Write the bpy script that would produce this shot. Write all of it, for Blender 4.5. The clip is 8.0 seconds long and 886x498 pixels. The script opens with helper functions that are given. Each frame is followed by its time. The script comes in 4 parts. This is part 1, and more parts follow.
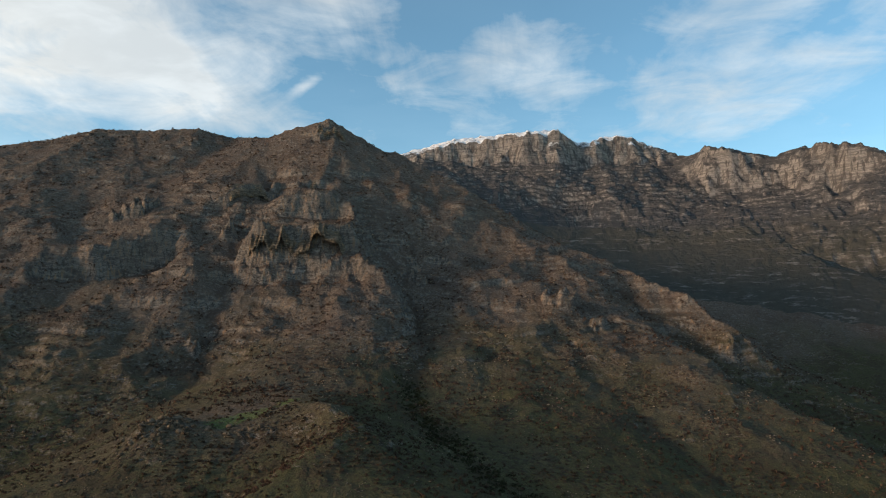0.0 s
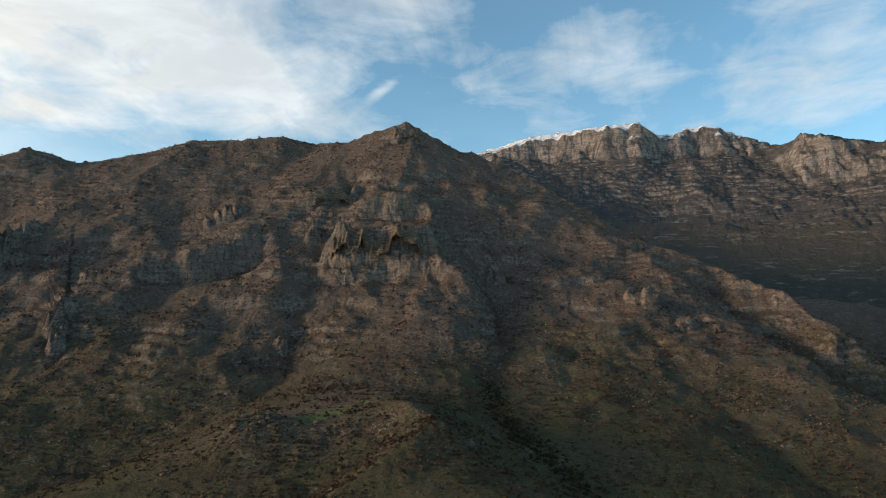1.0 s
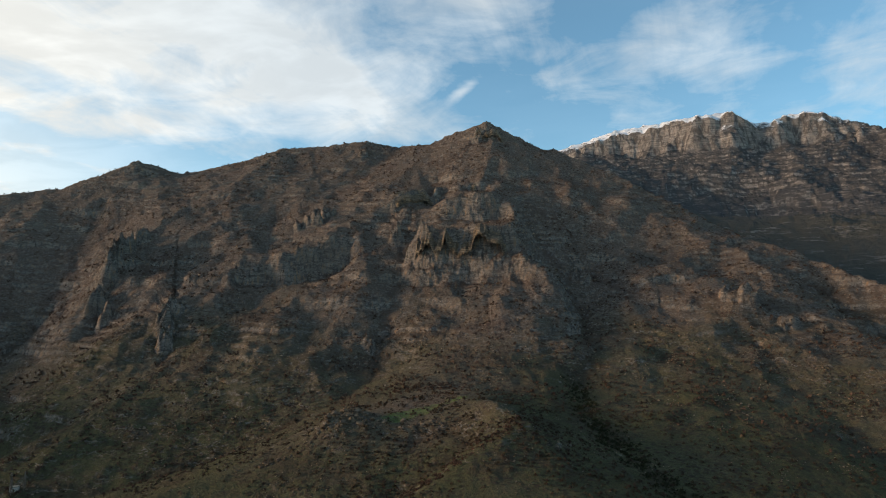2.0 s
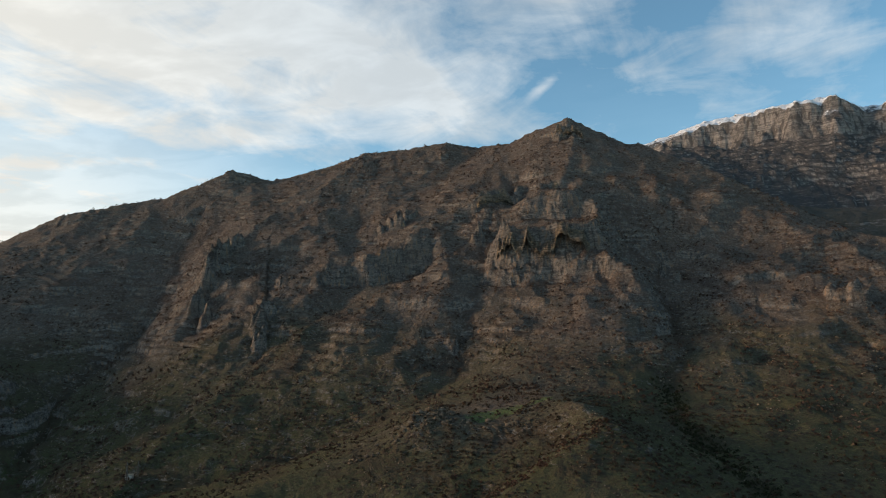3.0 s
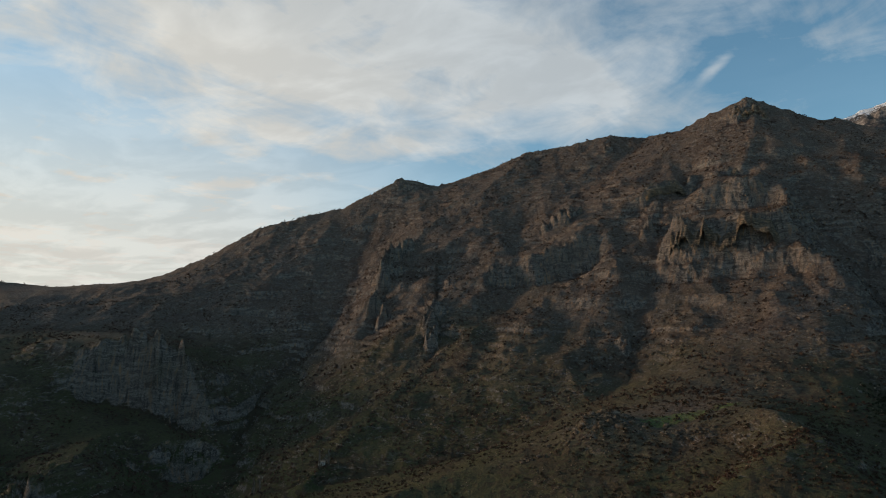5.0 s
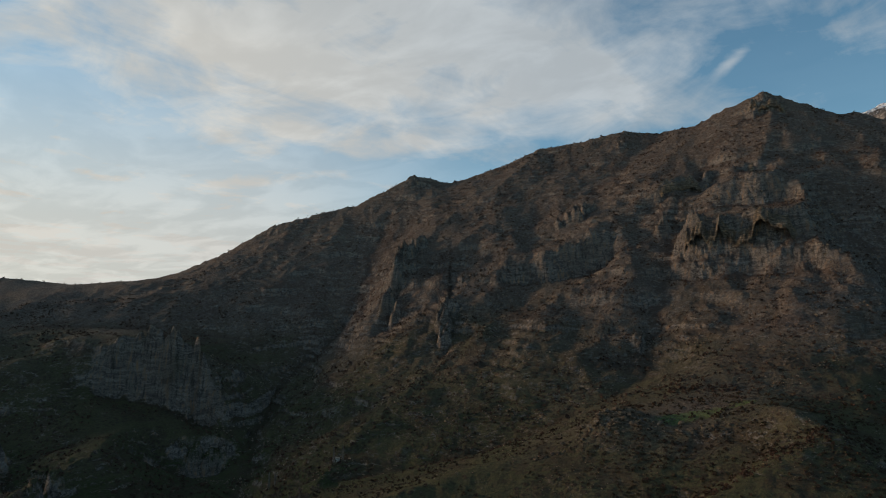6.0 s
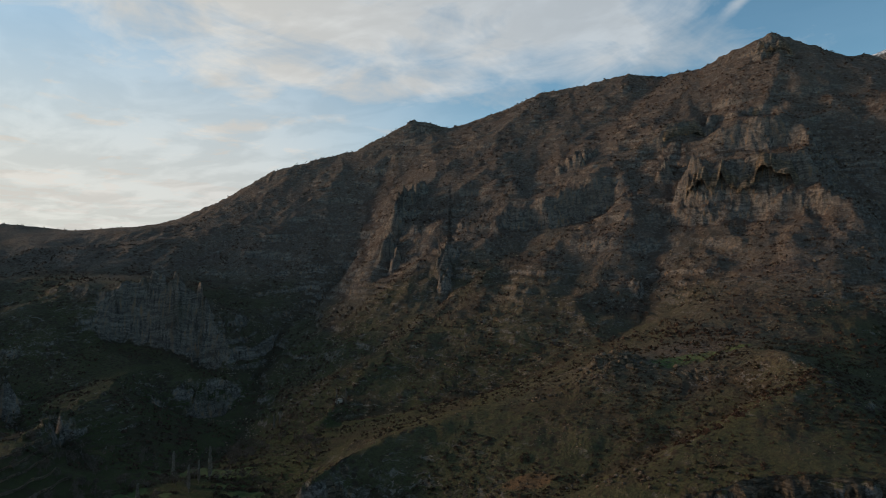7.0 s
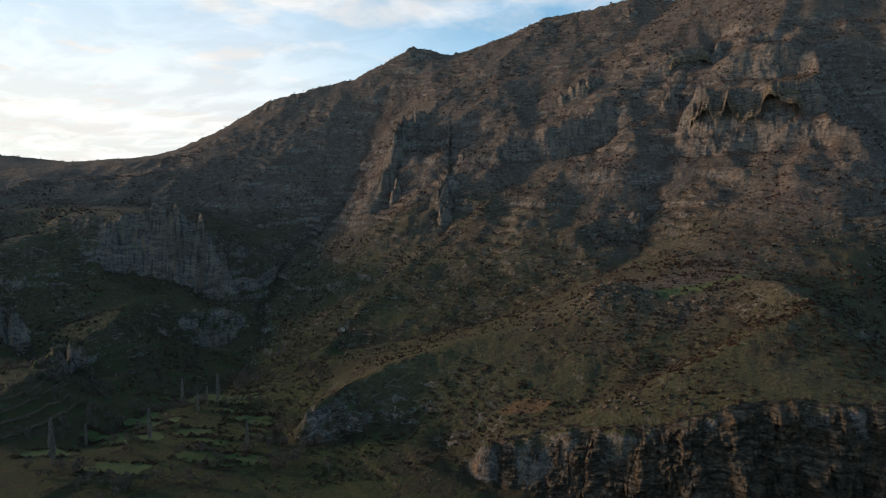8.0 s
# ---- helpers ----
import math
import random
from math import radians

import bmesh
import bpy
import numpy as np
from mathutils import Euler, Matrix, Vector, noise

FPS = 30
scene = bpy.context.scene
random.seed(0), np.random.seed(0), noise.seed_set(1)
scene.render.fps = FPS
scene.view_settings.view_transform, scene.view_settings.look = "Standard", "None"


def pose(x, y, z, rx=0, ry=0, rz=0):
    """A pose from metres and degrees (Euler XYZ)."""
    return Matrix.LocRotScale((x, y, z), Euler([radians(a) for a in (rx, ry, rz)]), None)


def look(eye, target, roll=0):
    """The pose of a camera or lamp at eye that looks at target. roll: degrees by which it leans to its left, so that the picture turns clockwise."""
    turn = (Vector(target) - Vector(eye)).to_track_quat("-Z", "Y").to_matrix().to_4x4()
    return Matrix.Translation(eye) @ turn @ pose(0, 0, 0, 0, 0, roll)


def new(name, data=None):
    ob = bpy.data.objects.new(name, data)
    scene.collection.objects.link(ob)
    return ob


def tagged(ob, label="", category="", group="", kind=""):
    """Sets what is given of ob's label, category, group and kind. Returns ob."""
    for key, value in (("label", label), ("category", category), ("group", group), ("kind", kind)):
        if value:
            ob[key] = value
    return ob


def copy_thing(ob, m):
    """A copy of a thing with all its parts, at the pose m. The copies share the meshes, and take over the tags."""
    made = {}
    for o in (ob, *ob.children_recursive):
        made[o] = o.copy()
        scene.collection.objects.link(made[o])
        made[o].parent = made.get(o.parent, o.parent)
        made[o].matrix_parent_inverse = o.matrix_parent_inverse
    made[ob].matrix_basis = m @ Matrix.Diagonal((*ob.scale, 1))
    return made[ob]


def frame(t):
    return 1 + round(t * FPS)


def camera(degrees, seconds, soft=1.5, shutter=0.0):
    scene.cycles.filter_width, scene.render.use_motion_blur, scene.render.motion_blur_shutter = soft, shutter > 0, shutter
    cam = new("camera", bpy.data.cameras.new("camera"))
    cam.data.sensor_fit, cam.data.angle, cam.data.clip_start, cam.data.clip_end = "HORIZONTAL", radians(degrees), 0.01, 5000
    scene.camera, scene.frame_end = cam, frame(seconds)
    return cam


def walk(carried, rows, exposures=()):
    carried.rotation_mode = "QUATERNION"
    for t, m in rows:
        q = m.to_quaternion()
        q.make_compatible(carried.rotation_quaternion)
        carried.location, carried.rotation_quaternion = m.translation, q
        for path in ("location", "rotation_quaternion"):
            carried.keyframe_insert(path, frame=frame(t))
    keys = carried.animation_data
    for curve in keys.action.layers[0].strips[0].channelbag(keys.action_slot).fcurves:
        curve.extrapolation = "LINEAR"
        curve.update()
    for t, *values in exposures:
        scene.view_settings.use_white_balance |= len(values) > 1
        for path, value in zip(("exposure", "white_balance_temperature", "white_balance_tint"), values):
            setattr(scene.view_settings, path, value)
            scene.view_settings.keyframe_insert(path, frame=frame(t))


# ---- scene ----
cam = camera(71.6, 8.0, soft=1.0)
LOOKOUT = 140.0
PATH = [(0.0, 0.0, 7.55), (0.5, 3.73, 7.53), (1.0, 7.32, 7.51), (1.5, 11.18, 7.49), (3.0, 22.74, 7.5), (3.5, 26.53, 7.49), (4.0, 30.50, 7.49),
        (4.5, 34.32, 7.48), (5.0, 38.12, 7.47), (5.2, 39.22, 7.46), (5.4, 39.36, 7.46), (5.8, 39.36, 7.38), (6.1, 39.36, 7.02), (6.3, 39.36, 6.42),
        (6.5, 39.36, 5.42), (7.0, 39.37, 2.16), (7.5, 39.38, -0.97), (8.0, 39.40, -4.20)]
EXPOSURES = [(0.0, 0.72, 6450, 8), (1.5, 0.75, 6400, 8), (3.5, 0.48, 6350, 8), (4.5, 0.28, 6350, 8), (6.5, 0.0, 6250, 8), (7.2, 0.25, 6200, 9), (8.0, 0.66, 6100, 10)]
walk(cam, [(t, pose(0, 0, LOOKOUT, 90 + pitch, 0, yaw)) for t, yaw, pitch in PATH], EXPOSURES)

# ---------------------------------------------------------------- sky and sun
SUN_AZ, SUN_EL = -107.0, 10.5


def heading(az, el):
    a, e = radians(az), radians(el)
    return Vector((math.sin(a) * math.cos(e), math.cos(a) * math.cos(e), math.sin(e)))


sun = new("sun", bpy.data.lights.new("sun", "SUN"))
sun.data.energy, sun.data.angle, sun.data.color = 2.4, radians(10.0), (1.0, 0.70, 0.45)
sun.matrix_world = look(heading(SUN_AZ, SUN_EL) * 100, (0, 0, 0))


class Nodes:
    """Short calls that add nodes to a tree and link their inputs."""

    def __init__(self, tree):
        self.tree = tree

    def add(self, kind, links=None, **settings):
        n = self.tree.nodes.new(kind)
        for k, v in settings.items():
            setattr(n, k, v)
        for k, v in (links or {}).items():
            if isinstance(v, bpy.types.NodeSocket):
                self.tree.links.new(v, n.inputs[k])
            else:
                n.inputs[k].default_value = v
        return n

    def math(self, op, a, b=0.0, c=0.0, clamp=False):
        return self.add("ShaderNodeMath", {0: a, 1: b, 2: c}, operation=op, use_clamp=clamp).outputs[0]

    def vec(self, op, a, b=(0, 0, 0)):
        return self.add("ShaderNodeVectorMath", {0: a, 1: b}, operation=op).outputs[0]

    def noise(self, vector, scale, detail=4.0, rough=0.55, distortion=0.0):
        return self.add("ShaderNodeTexNoise", {"Vector": vector, "Scale": scale, "Detail": detail, "Roughness": rough,
                                               "Distortion": distortion}).outputs[0]

    def ramp(self, fac, lo, hi, a=0.0, b=1.0, smooth=True):
        return self.add("ShaderNodeMapRange", {0: fac, 1: lo, 2: hi, 3: a, 4: b},
                        interpolation_type="SMOOTHSTEP" if smooth else "LINEAR").outputs[0]

    def mix(self, fac, a, b, blend="MIX"):
        n = self.add("ShaderNodeMix", data_type="RGBA", blend_type=blend)
        for i, v in ((0, fac), (6, a), (7, b)):
            if isinstance(v, bpy.types.NodeSocket):
                self.tree.links.new(v, n.inputs[i])
            else:
                n.inputs[i].default_value = (*v, 1) if isinstance(v, tuple) else v
        return n.outputs[2]


def make_world():
    world = bpy.data.worlds.new("sky")
    scene.world = world
    world.use_nodes = True
    tree = world.node_tree
    tree.nodes.clear()
    N = Nodes(tree)
    way = N.add("ShaderNodeTexCoord").outputs["Generated"]
    blue = N.add("ShaderNodeTexSky", sky_type="NISHITA", sun_disc=False, sun_elevation=radians(SUN_EL), sun_rotation=radians(SUN_AZ),
                 altitude=1500.0, air_density=1.0, dust_density=0.6, ozone_density=1.6).outputs[0]
    blue = N.mix(1.0, blue, (0.75, 1.06, 1.03), "MULTIPLY")
    xyz = N.add("ShaderNodeSeparateXYZ", {0: way})
    x, y, z = xyz.outputs[0], xyz.outputs[1], xyz.outputs[2]
    az = N.math("MULTIPLY", N.math("ARCTAN2", x, y), 57.2958)
    el = N.math("MULTIPLY", N.math("ARCSINE", z), 57.2958)
    # cirrus seen in perspective: the direction laid onto a high plane, streaks along y
    up = N.math("ADD", N.math("MAXIMUM", z, 0.0), 0.10)
    plane = N.add("ShaderNodeCombineXYZ", {0: N.math("DIVIDE", x, up), 1: N.math("DIVIDE", y, up), 2: 0.0}).outputs[0]
    wisps = N.noise(N.vec("MULTIPLY", plane, (3.2, 1.1, 1.0)), 1.0, 9.0, 0.6, 0.7)
    tufts = N.noise(N.vec("MULTIPLY", plane, (2.0, 2.4, 1.0)), 1.5, 8.0, 0.6, 0.5)
    grainy = N.math("ADD", N.math("MULTIPLY", wisps, 0.42), N.math("MULTIPLY", tufts, 0.58))
    # where the cloud lies: bearing, height, half widths in degrees, lean, weight
    banks = ((-47, 31, 27, 8.5, -4, 0.72), (-27, 21, 11, 3.4, -14, 0.46), (-40, 23.5, 20, 3.4, -6, 0.30), (-58, 22, 20, 3.6, -6, 0.34), (-12, 30, 7, 3.0, -14, 0.30),
             (-13.3, 21.8, 1.7, 0.45, 34, 0.42), (7, 24.2, 6.5, 3.2, -4, 0.36), (26, 21, 15, 4.0, 10, 0.30), (33, 27, 14, 2.2, 6, 0.18),
             (-40, 16.8, 7, 1.3, -2, 0.34), (-53, 17.3, 4, 1.2, 4, 0.30), (-57, 12.8, 4, 0.8, 2, 0.28), (-70, 6.5, 16, 2.2, 0, 0.12),
             (90, 26, 40, 10, 0, 0.3), (180, 30, 60, 14, 0, 0.3), (-130, 24, 40, 12, 0, 0.4))
    cloud = None
    for b_az, b_el, w_az, w_el, lean, weight in banks:
        c, s = math.cos(radians(lean)), math.sin(radians(lean))
        da, de = N.math("SUBTRACT", az, b_az), N.math("SUBTRACT", el, b_el)
        p = N.math("DIVIDE", N.math("ADD", N.math("MULTIPLY", da, c), N.math("MULTIPLY", de, s)), w_az)
        q = N.math("DIVIDE", N.math("SUBTRACT", N.math("MULTIPLY", de, c), N.math("MULTIPLY", da, s)), w_el)
        d = N.math("ADD", N.math("MULTIPLY", p, p), N.math("MULTIPLY", q, q))
        bank = N.math("MULTIPLY", N.math("EXPONENT", N.math("MULTIPLY", d, -0.9)), weight)
        cloud = bank if cloud is None else N.math("ADD", cloud, bank)
    cloud = N.math("MINIMUM", cloud, 0.70)
    cover = N.ramp(N.math("ADD", N.math("MULTIPLY", N.math("SUBTRACT", grainy, 0.5), 1.9), cloud), 0.10, 0.66, smooth=False)
    veil = N.math("ADD", N.math("MULTIPLY", cover, 0.84), N.math("ADD", N.ramp(el, 26.0, 2.0, 0.06, 0.22), N.math("MULTIPLY", N.ramp(el, 30.0, 6.0), N.ramp(az, -26.0, -58.0, 0.0, 0.74))))
    sunward = N.add("ShaderNodeVectorMath", {0: way, 1: tuple(heading(SUN_AZ, 4.0))}, operation="DOT_PRODUCT").outputs["Value"]
    glow = N.ramp(sunward, 0.1, 1.0, 0.0, 1.0)
    white = N.mix(glow, (0.88, 0.92, 0.94), (1.0, 0.93, 0.82))
    # thicker folds of the cloud are greyer underneath
    folds = N.ramp(N.noise(N.vec("MULTIPLY", plane, (1.3, 2.0, 1.0)), 1.6, 5.0, 0.55, 0.4), 0.40, 0.62, 0.90, 1.06)
    bright = N.math("MULTIPLY", N.math("ADD", 0.57, N.math("MULTIPLY", glow, 0.11)), folds)
    lit = N.add("ShaderNodeBackground", {0: white, 1: bright}).outputs[0]
    clear = N.add("ShaderNodeBackground", {0: blue, 1: 0.14}).outputs[0]
    sky = N.add("ShaderNodeMixShader", {0: N.math("MINIMUM", veil, 1.0), 1: clear, 2: lit}).outputs[0]
    N.add("ShaderNodeOutputWorld", {0: sky})


make_world()


# ---------------------------------------------------------------- materials
def material(name):
    m = bpy.data.materials.new(name)
    m.use_nodes = True
    tree = m.node_tree
    tree.nodes.clear()
    return m, Nodes(tree)


def finish(N, colour, rough=0.9, bump=None, strength=0.5, distance=0.3, specular=0.2, metal=0.0):
    links = {"Base Color": colour if isinstance(colour, bpy.types.NodeSocket) else (*colour, 1), "Roughness": rough, "Specular IOR Level": specular,
             "Metallic": metal}
    if bump is not None:
        links["Normal"] = N.add("ShaderNodeBump", {"Height": bump, "Strength": strength, "Distance": distance}).outputs[0]
    N.add("ShaderNodeOutputMaterial", {0: N.add("ShaderNodeBsdfPrincipled", links).outputs[0]})


MEADOWS = ((-141, 439, 27, 11, 48), (-117, 466, 14, 8, 55))
SCAR = (-178, 289, 14, 8, 30)


def hillside_material(name, far=False):
    """Dry winter turf, reddish scrub and limestone ledges; the rock shows where the ground is steep."""
    m, N = material(name)
    geo = N.add("ShaderNodeNewGeometry")
    place = geo.outputs["Position"]
    flat = N.add("ShaderNodeSeparateXYZ", {0: geo.outputs["Normal"]}).outputs[2]
    height = N.add("ShaderNodeSeparateXYZ", {0: place}).outputs[2]
    k = 0.25 if far else 1.0
    broad = N.noise(place, 0.006 * k, 4, 0.6)
    patch = N.noise(place, 0.03 * k, 6, 0.6)
    grain = N.noise(place, 0.22 * k, 6, 0.65)
    fine = N.noise(place, 0.9 * k, 6, 0.7)
    turf = N.mix(N.ramp(patch, 0.35, 0.65), (0.112, 0.082, 0.064), (0.176, 0.132, 0.102))
    low = N.ramp(N.math("ADD", height, N.math("MULTIPLY", N.math("SUBTRACT", broad, 0.5), 260.0)), 190.0, 40.0)
    turf = N.mix(N.math("MULTIPLY", low, 0.75), turf, N.mix(grain, (0.040, 0.046, 0.015), (0.074, 0.079, 0.029)))
    floor = N.ramp(N.math("ADD", height, N.math("MULTIPLY", N.math("SUBTRACT", patch, 0.5), 26.0)), 22.0, 6.0)
    turf = N.mix(N.math("MULTIPLY", floor, 0.8), turf, N.mix(grain, (0.026, 0.036, 0.012), (0.058, 0.072, 0.024)))
    for px, py, rx, ry, lean in MEADOWS:
        q = N.add("ShaderNodeMapping", {"Vector": place, "Location": (px, py, 0), "Rotation": (0, 0, radians(lean)), "Scale": (rx, ry, 1e6)},
                  vector_type="TEXTURE").outputs[0]
        d = N.add("ShaderNodeVectorMath", {0: q}, operation="LENGTH").outputs["Value"]
        d = N.math("ADD", d, N.math("MULTIPLY", N.math("SUBTRACT", grain, 0.5), 1.4))
        turf = N.mix(N.ramp(d, 1.1, 0.75, 0.0, 0.9), turf, N.mix(fine, (0.085, 0.150, 0.024), (0.135, 0.205, 0.042)))
    turf = N.mix(N.ramp(fine, 0.42, 0.62, 0.0, 0.55), turf, N.mix(low, (0.200, 0.158, 0.124), (0.092, 0.090, 0.036)))
    turf = N.mix(N.ramp(fine, 0.50, 0.36, 0.0, 0.6), turf, N.mix(low, (0.088, 0.072, 0.054), (0.056, 0.050, 0.026)))
    speck = N.noise(place, 0.42 * k, 4, 0.75)
    turf = N.mix(N.ramp(speck, 0.55, 0.64, 0.0, 0.6), turf, N.mix(low, (0.245, 0.204, 0.166), N.mix(floor, (0.122, 0.118, 0.056), (0.060, 0.070, 0.026))))
    grit = N.noise(place, 3.2 * k, 3, 0.6)
    turf = N.mix(N.ramp(grit, 0.56, 0.64, 0.0, 0.55), turf, N.mix(low, (0.250, 0.215, 0.175), N.mix(floor, (0.150, 0.140, 0.080), (0.070, 0.080, 0.032))))
    turf = N.mix(N.ramp(grit, 0.46, 0.38, 0.0, 0.6), turf, (0.050, 0.042, 0.028))
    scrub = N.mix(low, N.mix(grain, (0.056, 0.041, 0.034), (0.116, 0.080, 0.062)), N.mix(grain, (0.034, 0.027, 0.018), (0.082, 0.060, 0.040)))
    bushes = N.add("ShaderNodeTexVoronoi", {"Vector": N.vec("ADD", place, N.vec("MULTIPLY", (1.0, 1.0, 1.0), fine)), "Scale": 0.22 * k, "Randomness": 1.0})
    spots = N.math("MULTIPLY", N.ramp(bushes.outputs["Distance"], 0.55, 0.25), N.ramp(N.math("ADD", patch, N.math("MULTIPLY", grain, 0.3)), 0.55, 0.75))
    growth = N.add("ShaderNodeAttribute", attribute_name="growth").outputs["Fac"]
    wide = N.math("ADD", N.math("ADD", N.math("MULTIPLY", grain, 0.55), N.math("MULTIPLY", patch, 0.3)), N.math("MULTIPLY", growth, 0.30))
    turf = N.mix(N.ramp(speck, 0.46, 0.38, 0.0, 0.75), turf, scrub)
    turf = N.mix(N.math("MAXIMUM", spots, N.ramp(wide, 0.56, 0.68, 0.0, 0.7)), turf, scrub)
    px, py, rx, ry, lean = SCAR
    q = N.add("ShaderNodeMapping", {"Vector": place, "Location": (px, py, 0), "Rotation": (0, 0, radians(lean)), "Scale": (rx, ry, 1e6)}, vector_type="TEXTURE").outputs[0]
    d = N.math("ADD", N.add("ShaderNodeVectorMath", {0: q}, operation="LENGTH").outputs["Value"], N.math("MULTIPLY", N.math("SUBTRACT", grain, 0.5), 1.6))
    turf = N.mix(N.ramp(d, 1.1, 0.7, 0.0, 0.85), turf, N.mix(fine, (0.125, 0.070, 0.036), (0.215, 0.128, 0.068)))
    bent = N.add("ShaderNodeCombineXYZ", {2: N.math("ADD", N.math("MULTIPLY", patch, 26.0), N.math("MULTIPLY", grain, 5.0))}).outputs[0]
    layers = N.noise(N.vec("MULTIPLY", N.vec("ADD", place, bent), (0.04, 0.04, 0.5)), 1.0 * k, 6, 0.7)
    streak = N.noise(N.vec("MULTIPLY", place, (0.25, 0.25, 0.03)), 1.0 * k, 5, 0.6)
    rock = N.mix(N.ramp(layers, 0.38, 0.62), (0.115, 0.100, 0.088), (0.265, 0.232, 0.198))
    rock = N.mix(N.ramp(streak, 0.52, 0.72), rock, (0.30, 0.190, 0.115))
    rock = N.mix(N.ramp(N.math("ADD", N.math("MULTIPLY", fine, 0.5), N.math("MULTIPLY", streak, 0.5)), 0.50, 0.40), rock, (0.060, 0.054, 0.048))
    rough = N.math("ADD", N.math("MULTIPLY", N.math("SUBTRACT", grain, 0.5), 0.55), N.math("MULTIPLY", N.math("SUBTRACT", fine, 0.5), 0.35))
    steep = N.math("MULTIPLY", N.ramp(N.math("ADD", flat, rough), 0.68, 0.44), N.ramp(N.math("ADD", N.math("MULTIPLY", patch, 0.5), N.math("MULTIPLY", fine, 0.5)), 0.40, 0.52, 0.45, 1.0))
    stones = N.math("MULTIPLY", N.ramp(N.noise(N.vec("MULTIPLY", N.vec("ADD", place, bent), (0.055, 0.055, 0.42)), 1.3 * k, 6, 0.72), 0.535, 0.585), N.ramp(flat, 0.95, 0.80))
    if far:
        # greyer, darker base colours stand in for the haze and shade over the range
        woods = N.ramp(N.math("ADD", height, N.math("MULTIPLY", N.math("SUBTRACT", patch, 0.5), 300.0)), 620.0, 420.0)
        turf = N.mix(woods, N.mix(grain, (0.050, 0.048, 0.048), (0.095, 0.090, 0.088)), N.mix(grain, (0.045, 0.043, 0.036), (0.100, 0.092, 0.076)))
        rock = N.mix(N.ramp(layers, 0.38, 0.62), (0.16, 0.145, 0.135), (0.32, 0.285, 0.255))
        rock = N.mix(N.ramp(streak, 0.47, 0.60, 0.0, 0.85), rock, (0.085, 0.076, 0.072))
    colour = N.mix(N.math("MAXIMUM", steep, N.math("MULTIPLY", stones, 0.6 if far else 0.75)), turf, rock)
    if far:
        drifts = N.math("ADD", N.math("MULTIPLY", grain, 150.0), N.math("MULTIPLY", N.noise(place, 0.022, 5, 0.65), 230.0))
        snow = N.math("MULTIPLY", N.ramp(N.math("ADD", height, drifts), 1340.0, 1400.0), N.ramp(N.math("ADD", flat, N.math("MULTIPLY", fine, 0.3)), 0.64, 0.80))
        colour = N.mix(snow, colour, (0.80, 0.81, 0.84))
    bump = N.math("ADD", N.math("MULTIPLY", speck, 1.2), N.math("ADD", N.math("MULTIPLY", fine, 0.45), N.math("MULTIPLY", spots, 0.5)))
    finish(N, colour, 0.95, bump, 1.0, 6.0 if far else 2.2, 0.08)
    return m


HILLSIDE = hillside_material("hillside")
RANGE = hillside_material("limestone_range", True)


